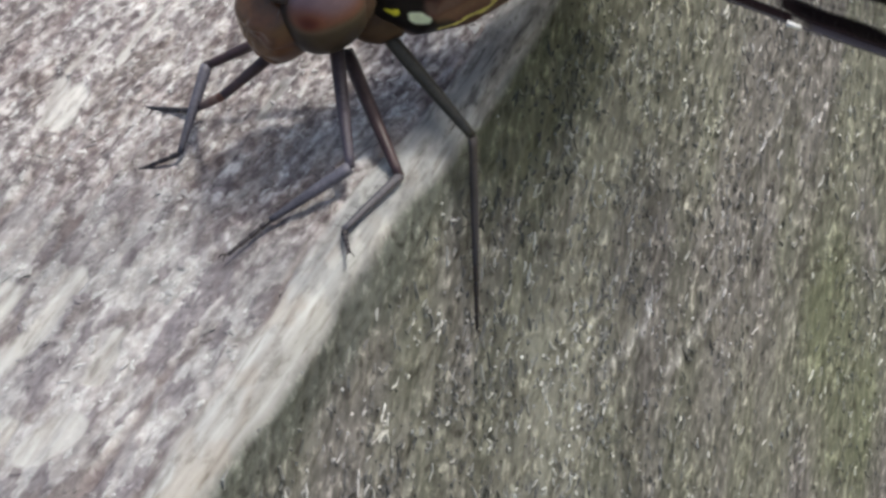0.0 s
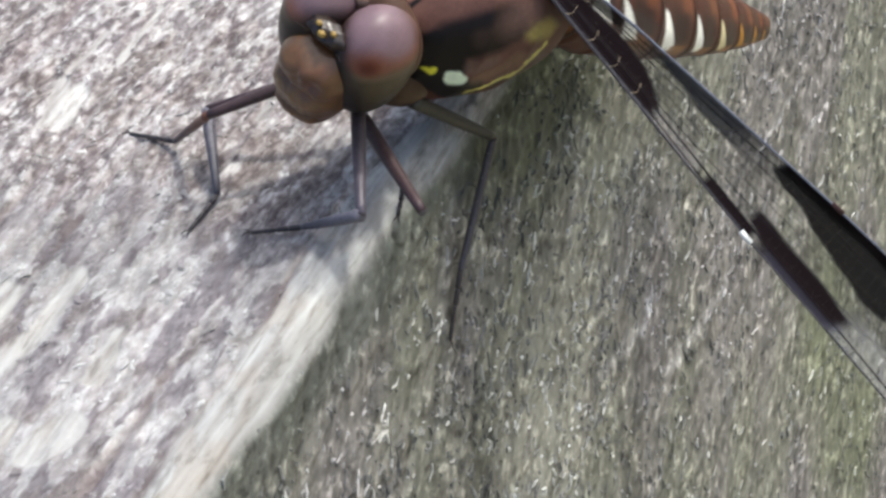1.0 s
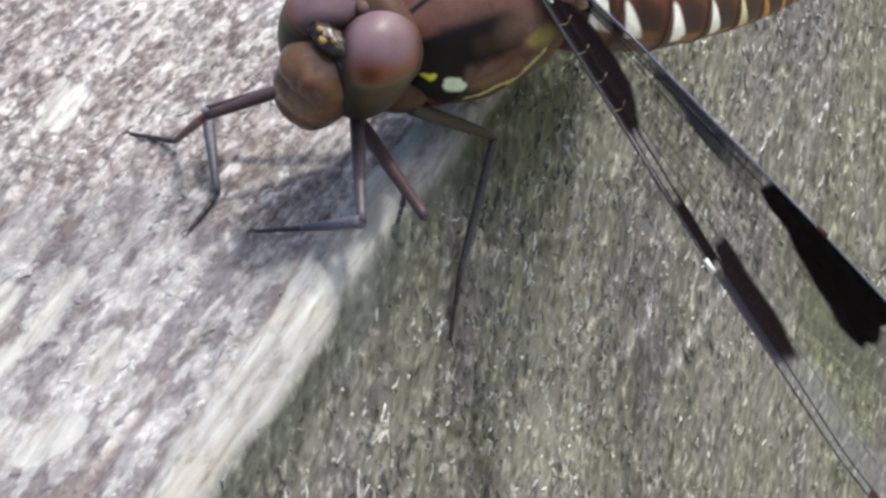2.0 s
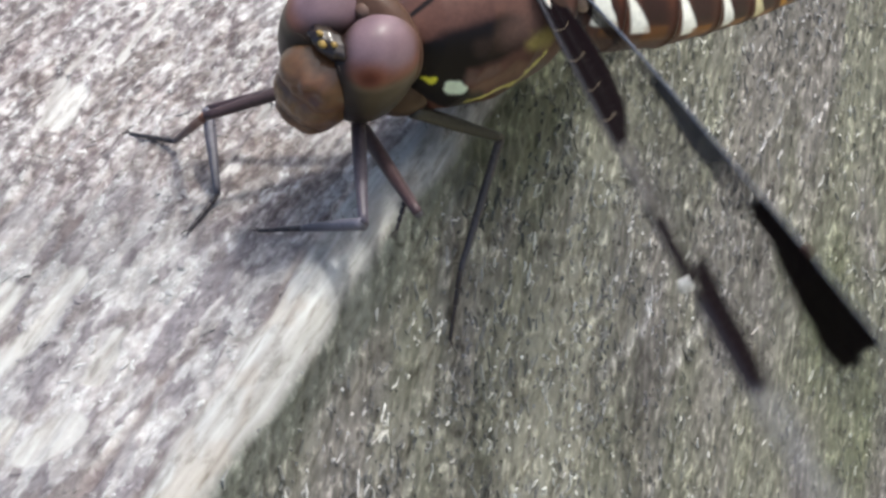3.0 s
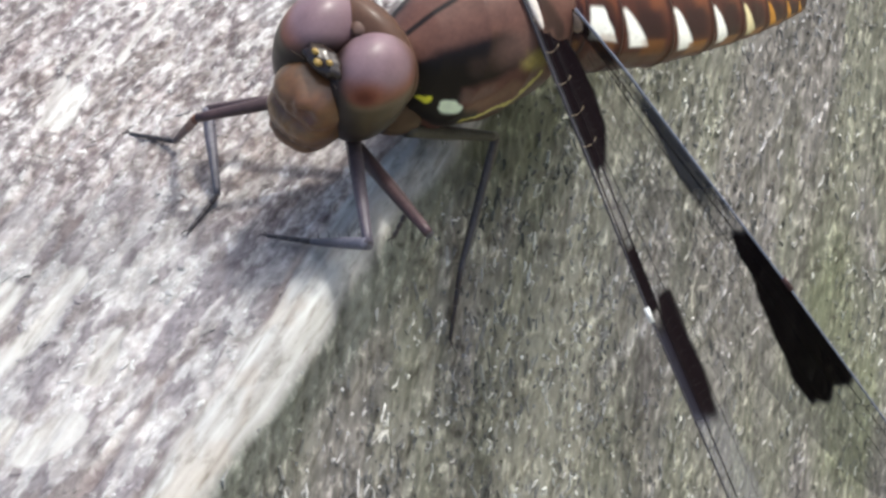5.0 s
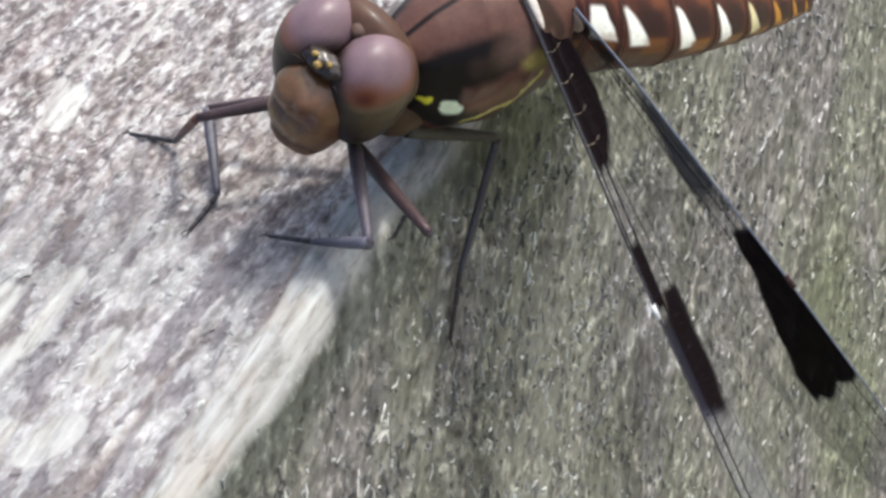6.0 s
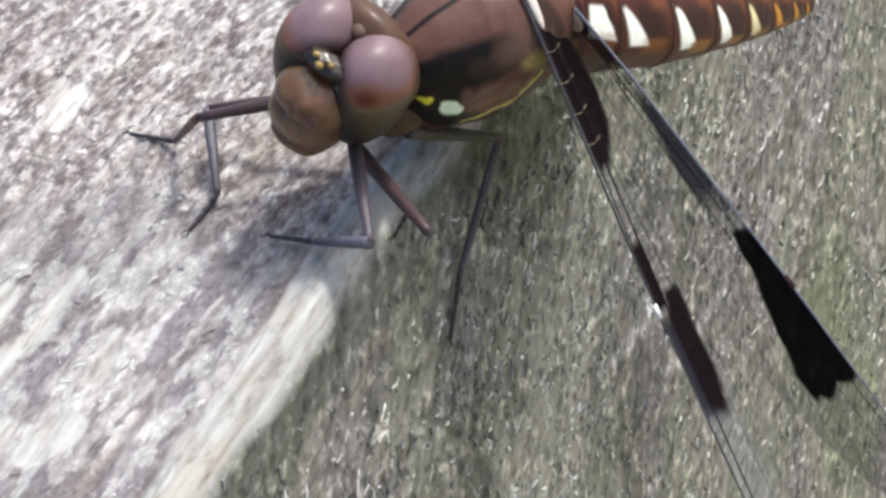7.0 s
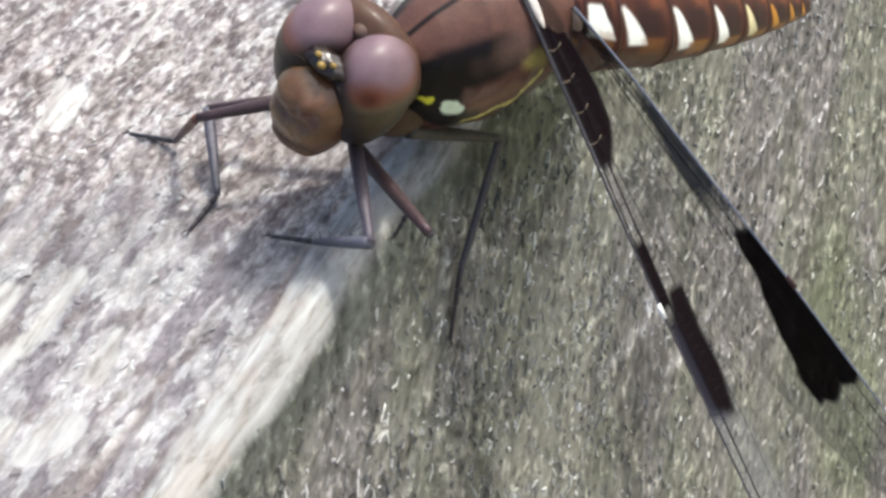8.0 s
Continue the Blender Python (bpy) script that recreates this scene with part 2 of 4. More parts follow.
def build_splinters(pts, nrm_x, nrm_z, on_side, edge, near_edge, tone):
    """Loose flakes on the top and fibre ends on the side of the weathered timber, too many to count."""
    rng = np.random.RandomState(77)
    nu, nv = on_side.shape
    ring = np.array([(-1, -1), (1, -1), (0.6, 1), (-0.6, 1)], float)
    box = np.array([(x, k * a, k * b) for x, k in ((-0.5, 0.7), (0.0, 1.0), (0.5, 0.5)) for a, b in ring])
    sides = np.array([(3, 2, 1, 0), (8, 9, 10, 11)] + [(4 * r + k, 4 * r + (k + 1) % 4, 4 * r + 4 + (k + 1) % 4, 4 * r + 4 + k) for r in (0, 1) for k in range(4)])
    ii, jj = np.meshgrid(np.arange(nu), np.arange(nv), indexing="ij")
    clump = fbm(ii / 22.0, jj / 22.0, 121, 2)
    fit_y = (pts[..., 1] > -24) & (pts[..., 1] < 58)
    verts, faces, cols = [], [], []
    for flat, count in ((True, 9000), (False, 5000)):
        spread = 0.9 if flat else 0.7
        good = np.argwhere(fit_y & (edge < 0.3) & ((on_side > 0.5) == flat) & (near_edge < rng.uniform(0, 1, clump.shape)) & (clump > rng.uniform(-spread, spread, clump.shape)) & (ii > 14) & (ii < nu - 10))
        for i, j in good[rng.choice(len(good), count, replace=False)]:
            out = np.array((nrm_x[i], 0, nrm_z[i]))
            a = rng.normal(radians(45) if flat else 0, 0.6)
            along = np.array((0, math.cos(a), math.sin(a))) if flat else np.array((math.sin(a), math.cos(a), 0))
            along = along * rng.choice((-1, 1)) + out * rng.uniform(-0.12, 0.3 if flat else 0.12)
            along /= np.linalg.norm(along)
            wide = np.cross(out, along) + out * rng.uniform(-0.15, 0.15)
            wide /= np.linalg.norm(wide)
            high = np.cross(along, wide)
            big = rng.uniform(0.1, 1) ** 3
            if flat:
                ln, w, h = 0.15 + 0.75 * big, rng.uniform(0.035, 0.1), rng.uniform(0.03, 0.08)
            else:
                ln, w, h = 0.2 + 0.7 * big, rng.uniform(0.07, 0.2), rng.uniform(0.008, 0.022)
            b = box * (ln, w, h) * rng.uniform(0.7, 1.3, (12, 1))
            b[4:8, 1:] += rng.normal(0, 0.16 * ln, 2) * (1, 0.4)
            faces.append(sides + 12 * len(verts))
            verts.append(pts[i, j] + out * (0.04 if flat else 0.004) + b[:, :1] * along + b[:, 1:2] * wide + b[:, 2:] * high)
            pale = rng.choice((0.75, 0.95, 1.4, 2.6)) * rng.uniform(0.85, 1.2) if flat else rng.uniform(0.8, 1.1)
            shade = np.clip(tone[i, j] * pale, 0.06, 0.7)
            cols.append(np.tile(0.55 * shade + 0.45 * shade.mean() if flat else shade, (12, 1)))
    me = mesh_of("wood_splinters", np.concatenate(verts) * MM, np.concatenate(faces), SPLINTER, np.concatenate(cols), False)
    tagged(part("wood_splinters", me), "pale loose wood chips and fibres on the weathered timber", "wood chips", kind="stuff")


def build_timber():
    """A heavy sawn timber: the sunlit top is z = 0, the shaded side is x = 0, the worn edge runs along y."""
    top = -np.r_[np.geomspace(200, 36, 12), np.arange(35.5, 20, -0.16), np.arange(20, 1.8, -0.11)]
    turn = np.radians(np.linspace(0, 90, 26))
    rad = 1.8
    prof_x = np.r_[top, -rad + rad * np.sin(turn)]
    prof_z = np.r_[np.zeros(len(top)), -rad + rad * np.cos(turn)]
    side = -np.r_[np.arange(1.9, 25, 0.12), np.arange(25, 66, 0.2), np.geomspace(67, 150, 8)]
    prof_x, prof_z = np.r_[prof_x, np.zeros(len(side))], np.r_[prof_z, side]
    nrm_x = np.r_[np.zeros(len(top)), np.sin(turn), np.ones(len(side))]
    nrm_z = np.r_[np.ones(len(top)), np.cos(turn), np.zeros(len(side))]
    y = np.r_[-np.geomspace(600, 27, 10), np.arange(-26, 30, 0.15), np.arange(30, 62, 0.22), np.geomspace(63, 700, 10)]
    u = np.r_[top + rad, rad * turn, rad * np.pi / 2 - side - rad]      # way across, 0 where the edge begins
    U, Y = np.meshgrid(u, y, indexing="ij")
    wander = 0.5 * fbm(Y / 7, 0 * Y + 3.3, 13, 3)                       # the worn edge wanders
    V = U + wander
    on_side = soft_step(V, 2.0, 2.9)
    on_top = 1 - soft_step(V, -0.5, 0.2)
    edge = np.clip(1 - on_side - on_top, 0, 1)
    q = np.stack([U, Y], -1) + 0.35 * np.stack([fbm(U / 1.5, Y / 3, 131, 2), fbm(U / 1.5, Y / 3, 141, 2)], -1)
    bare = np.zeros_like(U)                                             # strips of bare pale wood on the top
    for a, b, r in (((-21.1, 4.6), (-21.9, 7.8), 0.45), ((-19.9, 4.4), (-20.8, 7.2), 0.55), ((-21.9, 8.5), (-21.9, 12.1), 0.2), ((-19.9, 9.9), (-19.9, 14.2), 0.22), ((-15.3, -9.6), (-15.2, -7.0), 0.9),
                    ((-11.5, -9.0), (-11.7, -5.6), 0.75), ((-12.2, -12.0), (-11.8, -9.8), 0.9), ((-6.7, -11.5), (-7.2, -8.5), 0.4), ((-7.0, -15.8), (-6.3, -14.2), 0.9), ((-9.2, -16.9), (-9.6, -14.8), 0.7), ((-8.5, 6.5), (-8.6, 9.0), 0.3)):
        bare = np.maximum(bare, band(q, a, b, r, 0.16))
    on_top, edge = on_top * (1 - 0.85 * bare), np.maximum(edge, 0.85 * bare)
    down = np.where(U > 0, U, 0)
    A, B = (Y + down) * 0.707, (Y - down) * 0.707                        # across and along the side's fibres
    h = (0.20 - 0.10 * on_side) * fbm(U / 9, Y / 25, 3) + (0.06 - 0.04 * edge) * fbm(U / 1.1, Y / 9, 11)
    h += on_top * (0.07 * fbm(U / 0.5, Y / 0.75, 21, 3) + 0.04 * vnoise(U / 0.6, Y / 5, 31))
    h += edge * (0.03 * fbm(U / 0.35, Y / 5, 41, 2) - 0.08)
    h += on_side * (0.06 * fbm(A / 0.4, B / 0.7, 51, 3) + 0.05 * vnoise(A / 1.1, B / 4, 61) + 0.10 * fbm(A / 5, B / 16, 65, 2))
    crack = np.clip(vnoise(U / 1.1, Y / 22, 71) * 3 - 1.7, 0, 1) * on_top
    crack = np.maximum(crack, np.exp(-((V + 0.35) / 0.09) ** 2) * soft_step(fbm(Y / 4, 0 * Y, 75, 2), -0.2, 0.3))
    h -= 0.22 * crack
    X = prof_x[:, None] + nrm_x[:, None] * h
    Z = prof_z[:, None] + nrm_z[:, None] * h
    pts = np.stack([X, Y, Z], -1)
    tone = np.clip(0.5 + 0.6 * fbm(U / 2.6, Y / 6, 81, 3), 0, 1)
    crumb = soft_step(fbm(U / 0.38, Y / 0.52, 311, 3), -0.4, 0.3)
    plate = soft_step(fbm(U / 0.8, Y / 1.9, 301, 4), -0.24, 0.02)             # pale scales over purple-grey wood
    c_low = blend(plate, (0.300, 0.276, 0.286), (0.58, 0.572, 0.56)) * (0.88 + 0.2 * tone[..., None]) * (0.90 + 0.16 * crumb[..., None])
    c_high = blend(crumb, (0.235, 0.212, 0.212), (0.545, 0.53, 0.508)) * (0.84 + 0.26 * tone[..., None])
    crumbly = np.maximum(soft_step(Y - 0.25 * U + 2.5 * fbm(U / 5, Y / 5, 321, 2), 1.0, 7.0), band(q, (-10.0, 3.5), (-2.5, 1.2), 3.4, 0.4))      # the far stretch is broken up into crumbs
    c_top = blend(crumbly, c_low, c_high)
    brown = soft_step(fbm(U / 1.0, Y / 2.6, 211, 4), 0.15, 0.7) * 0.45
    brown = np.maximum(brown, 0.6 * band(q, (-9.5, 3.5), (-3.5, 2.2), 2.6, 0.5) * soft_step(fbm(U / 0.8, Y / 2.2, 231, 3), -0.45, 0.25))
    white = soft_step(fbm(U / 1.6, Y / 3.0, 221, 4), 0.3, 0.8) * 0.4
    c_top = blend(white, blend(brown, c_top, (0.225, 0.190, 0.165)), (0.66, 0.65, 0.63))
    c_top = blend(0.55 * crack * on_top, c_top, (0.22, 0.175, 0.175))
    # the top's colour is up to a fifth paler towards -y
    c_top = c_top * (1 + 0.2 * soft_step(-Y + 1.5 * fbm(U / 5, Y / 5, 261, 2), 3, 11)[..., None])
    c_edge = blend(np.clip(0.6 + 0.6 * fbm(U / 0.5, Y / 9, 91, 2), 0, 1), (0.46, 0.45, 0.425), (0.64, 0.645, 0.635))
    c_edge = blend(soft_step(fbm(U / 0.7, Y / 2.0, 251, 3), 0.1, 0.6) * 0.5, c_edge, (0.50, 0.45, 0.40))
    rough = soft_step(Y + 1.2 * fbm(U / 1.5, Y / 3, 331, 2), -5.6, -4.4)              # beyond here the edge is split, grey and mottled
    knots = soft_step(fbm(U / 0.55, Y / 1.1, 95, 4), -0.25, 0.3)
    far = soft_step(Y, 1.0, 5.0)
    c_edge = blend(rough * (0.46 - 0.05 * far), c_edge, blend(knots, (0.205, 0.215, 0.245), (0.50, 0.505, 0.51)))
    split = soft_step(np.abs(vnoise(U / 0.45 + 0.8 * vnoise(U, Y / 2, 371), Y / 6, 381)), 0.0, 0.10)
    c_edge = blend((1 - split) * soft_step(Y, 4.0, 9.0) * 0.8, c_edge, (0.10, 0.095, 0.09))                     # long dark cracks in the far edge
    green = np.clip(0.45 + 0.8 * fbm(A / 5, B / 14, 101, 3), 0, 1)
    c_side = blend(green, (0.128, 0.123, 0.112), (0.124, 0.127, 0.099)) * (0.74 + 0.52 * np.clip(0.5 + 0.8 * fbm(A / 0.4, B / 0.9, 51, 3), 0, 1))[..., None]
    yd = np.stack([Y, down], -1) + 0.8 * np.stack([fbm(U / 2.5, Y / 2.5, 151, 2), fbm(U / 2.5, Y / 2.5, 161, 2)], -1)
    pale = np.maximum(band(yd, (18.5, 12.5), (9.4, 17.7), 2.8, 0.7), band(yd, (9.4, 17.7), (2.0, 24.0), 4.2, 0.7))       # a pale lichen streak
    c_side = blend(0.75 * pale, c_side, (0.225, 0.228, 0.182))
    c_side = blend(0.6 * band(yd, (38, 42), (36, 52), 5.0, 0.6), c_side, (0.100, 0.115, 0.062))
    sd = np.stack([Y, down], -1) + 0.22 * np.stack([fbm(U / 0.8, Y / 0.8, 341, 2), fbm(U / 0.8, Y / 0.8, 351, 2)], -1)
    for a, b, r, k in (((33.0, 25.1), (41.1, 25.4), 0.24, 0.35), ((40.8, 28.8), (43.7, 29.3), 0.22, 0.4), ((18.4, 22.9), (17.0, 23.9), 0.36, 0.7), ((12.1, 22.5), (16.6, 23.3), 0.45, 0.25), ((17.8, 27.8), (26.3, 28.7), 0.45, 0.18)):
        c_side = blend(k * band(sd, a, b, r, 0.5), c_side, (0.44, 0.44, 0.43))                    # scuffs and a pale chip
    c_side = c_side * (1 - 0.28 * soft_step(vnoise(A / 0.9, B / 7, 361), 0.45, 0.8))[..., None]                 # dark grooves of the grain
    damp = on_side * (1 - soft_step(V + 0.8 * fbm(U / 2, Y / 4, 241, 3), 3.2, 6.5))               # algae in a strip beside the edge
    c_side = blend(0.72 * damp, c_side, (0.060, 0.068, 0.058))
    green_shade = np.hypot((Y - 14.5) / 9.0, (down - 5.0) / 6.5) + 0.25 * fbm(U / 3, Y / 3, 111, 3)     # a green stain beside the edge, deepened to stand for the thorax's shade
    c_side = blend(0.68 * (1 - soft_step(green_shade, 0.35, 1.15)), c_side, (0.044, 0.052, 0.026))
    c_top, c_edge, c_side = (0.57 + 0.28 * crumbly[..., None]) * c_top, 0.60 * c_edge, 1.31 * c_side * np.array((1.02, 1.0, 1.07))
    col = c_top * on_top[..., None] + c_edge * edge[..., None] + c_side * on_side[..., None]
    col = blend((0.25 + 0.55 * (U < -17)) * bare * (U < 0), col, (0.47, 0.46, 0.44))
    zones = list(np.stack([on_side, edge, 0.52 + 0.36 * crumbly, 0 * edge + 1], -1).reshape(-1, 4))
    nu, nv = U.shape
    verts = list(pts.reshape(-1, 3))
    cols = list(col.reshape(-1, 3))
    faces = [f[::-1] for f in quads(nu, nv)]
    a, b = len(verts), len(verts) + nv                                   # back and underside
    for x in (-200.0, ):
        verts += [np.array((x, yy, -150.0)) for yy in y]
        cols += [np.array((0.3, 0.27, 0.24))] * nv
        zones += [np.array((1.0, 0, 0, 1))] * nv
    faces += [(a + j, j, j + 1, a + j + 1) for j in range(nv - 1)]
    last = (nu - 1) * nv
    faces += [(last + j, a + j, a + j + 1, last + j + 1) for j in range(nv - 1)]
    faces += [tuple([a] + [i * nv for i in range(nu)][::-1]), tuple([a + nv - 1] + [i * nv + nv - 1 for i in range(nu)])]
    build_splinters(pts, nrm_x, nrm_z, on_side, edge, damp, col)
    me = mesh_of("timber_beam", np.array(verts) * MM, faces, WOOD, np.array(cols), zones=np.array(zones))
    tagged(part("timber_beam", me), "weathered grey timber with a pale worn edge and algae-green side", "timber")


# ---------------------------------------------------------------- dragonfly
def build_head(fly):
    p = Pile()
    p.ball((-1.25, -0.1, 0.15), (1.45, 3.05, 2.75), lambda q, d: blend(soft_step(q[..., 2], -1, 1.2), (0.07, 0.052, 0.032), (0.075, 0.041, 0.028)))
    head = part("head", p.mesh("head", SHELL), fly, "brown head with mauve compound eyes")
    seam = -0.15                                                # the eyes meet here, side by side

    def eye_shape(q, d, s):
        q = q.copy()
        q[..., 2] *= np.where(q[..., 2] < 0, 1.36, 1.0)         # the lower half hangs deep beside the jaws
        q[..., 1] = s * np.maximum(q[..., 1] * s, -1.45)        # flattened against its neighbour
        return q

    def eye_paint(q, d, left_eye):
        up = d[..., 2] + 0.03 * np.sin(5 * d[..., 0] + 3 * d[..., 1])
        col = blend(soft_step(up, -0.6, 0.1), (0.030, 0.021, 0.010), (0.045, 0.031, 0.016))
        col = blend(soft_step(up, 0.12, 0.26) * (1 - soft_step(up, 0.26, 0.36)) * 0.7, col, (0.115, 0.085, 0.055))     # a pale rim under the mauve cap
        col = blend(soft_step(up, 0.24, 0.42), col, (0.165, 0.066, 0.042))
        col = blend(soft_step(up, 0.38, 0.72), col, (0.155, 0.100, 0.115))
        col = blend(soft_step(-d[..., 0], 0.25, 0.6) * 0.8, col, (0.085, 0.046, 0.034))                             # brown hind margin
        gap = (((q - np.array((1.40, -0.05, -1.15))) / np.array((1.95, 1.78, 2.4))) ** 2).sum(-1)
        col = blend((1 - soft_step(gap, 1.5, 2.6)) * 0.95, col, (0.012, 0.007, 0.005))     # suture against the face, with the gap's shade painted dark
        col = blend(spot(d, (0.68, 0.50, 0.52), (0.30, 0.40, 0.18), 0.9) * left_eye, col, (0.15, 0.045, 0.022))
        return blend(spot(d, (0.69, 0.49, 0.46), (0.20, 0.24, 0.12), 0.8) * left_eye, col, (0.07, 0.008, 0.004))

    for s in (1, -1):
        p = Pile()
        p.ball((-0.15, seam + 1.45 * s, 0.3), (2.3, 1.8, 2.6), lambda q, d: eye_paint(q, d * np.array((1, s, 1)), s > 0), 64, 84, lambda q, d: eye_shape(q, d, s))
        part("compound_eye", p.mesh("compound_eye", EYE_MAT), head, "mauve-brown above and olive below")
    p = Pile()

    def face_shape(q, d):
        n = 2.7
        full = 1 / (np.abs(d) ** n).sum(-1, keepdims=True) ** (1 / n)
        q = q * full                                            # squarer than an ovoid: a broad shelf at the top
        y, z = q[..., 1].copy(), q[..., 2].copy()
        top = soft_step(z, -0.4, 1.6)
        q[..., 1] *= 1 + 0.06 * top - 0.16 * soft_step(-z, 0.8, 2.3)
        q[..., 0] += 0.30 * np.exp(-((z - 1.55) / 0.55) ** 2) - 0.16 * np.exp(-((z - 0.55) / 0.22) ** 2)      # frons over the clypeus
        q[..., 0] += 0.12 * np.exp(-((z + 0.1) / 0.35) ** 2) - 0.12 * np.exp(-((z + 1.0) / 0.14) ** 2)
        q[..., 0] += 0.10 * np.exp(-((z + 1.45) / 0.3) ** 2)                                                # the lip
        dent = np.exp(-((y - 0.75) / 0.42) ** 2 - ((z - 1.25) / 0.35) ** 2)
        knob = np.exp(-((y - 1.2) / 0.32) ** 2 - ((z - 0.75) / 0.3) ** 2)
        rim = np.exp(-((y - 0.25) / 0.45) ** 2 - ((z - 1.85) / 0.25) ** 2)
        groove = np.exp(-(y / 0.13) ** 2) * soft_step(z, 0.7, 1.2)
        q[..., 0] += -0.30 * dent + 0.26 * knob + 0.28 * rim - 0.12 * groove
        q[..., 0] += 0.06 * fbm(y * 1.6 + 7, z * 1.6, 171, 3) + 0.02 * fbm(y * 6, z * 6, 175, 2)
        return q

    def face_paint(q, d):
        z, y = q[..., 2] + 1.15, q[..., 1] + 0.05
        col = blend(soft_step(z, -2.4, 0.4), (0.080, 0.036, 0.011), (0.088, 0.040, 0.016))
        col = blend(spot(d, (0.5, -0.75, 0.45), (0.5, 0.5, 0.6), 0.7), col, (0.085, 0.050, 0.020))
        col = blend(np.exp(-((y - 0.75) / 0.55) ** 2 - ((z - 1.2) / 0.4) ** 2) * 0.9, col, (0.075, 0.018, 0.010))
        col = blend(np.exp(-((z - 0.5) / 0.16) ** 2) * 0.5, col, (0.075, 0.022, 0.010))
        col = blend(np.exp(-((z + 0.2) / 0.5) ** 2) * (0.45 + 0.4 * np.clip(fbm(y * 2.2, z * 2.2, 183, 3), -1, 1)), col, (0.165, 0.095, 0.038))
        col = blend(np.clip(fbm(d[..., 1] * 4, d[..., 2] * 4, 181, 3), 0, 1) * 0.5, col, (0.09, 0.034, 0.012))
        col = blend(soft_step(-z, 1.2, 1.9) * 0.8, col, (0.15, 0.05, 0.016))
        return blend(np.exp(-((z + 1.0) / 0.10) ** 2) * 0.7, col, (0.035, 0.014, 0.008))

    p.ball((1.40, -0.05, -1.15), (1.95, 1.75, 2.35), face_paint, 72, 80, face_shape)
    part("face", p.mesh("face", FACE_MAT), head, "glossy olive-brown face")
    p = Pile()
    p.ball((1.55, -0.15, 1.72), (0.6, 1.1, 0.45), lambda q, d: blend(soft_step(d[..., 2], 0.2, 0.9), (0.010, 0.004, 0.004), (0.02, 0.012, 0.008)), 26, 34, lambda q, d: q * (1 + 0.10 * np.sin(9 * d[..., 1:2]) * np.sin(7 * d[..., 0:1])))
    part("vertex", p.mesh("vertex", FACE_MAT), head, "dark crown between the eyes")
    for y, x, z, r in ((-0.12, 2.1, 2.1, 0.19), (0.27, 1.8, 2.22, 0.15), (-0.55, 1.82, 2.2, 0.16)):
        p = Pile()
        p.ball((x, y, z), (r * 0.9, r * 1.1, r * 0.8), (0.22, 0.145, 0.035), 12, 14)
        part("ocellus", p.mesh("ocellus", EYE_MAT), head, "golden simple eye")
    for s in (1, -1):
        p = Pile()
        t = np.linspace(0, 1, 8)
        p.tube(np.stack([2.0 + 0.5 * t, s * (0.85 + 0.5 * t), 1.5 + 0.7 * t - 0.2 * t * t], -1), 0.035 * (1 - 0.7 * t), (0.03, 0.02, 0.015), 6)
        part("antenna", p.mesh("antenna", LEG_MAT), head, "short black bristle antenna")
    p = Pile()
    p.ball((-1.1, -0.15, 2.25), (0.95, 0.6, 0.4), (0.09, 0.05, 0.034), 20, 24)
    part("occiput", p.mesh("occiput", FACE_MAT), head, "tan bump behind the eyes")
    p = Pile()
    p.ball((0.9, 0, -2.2), (1.2, 1.4, 0.7), (0.05, 0.032, 0.016), 24, 30)
    part("jaw", p.mesh("jaw", FACE_MAT), head)
    return head


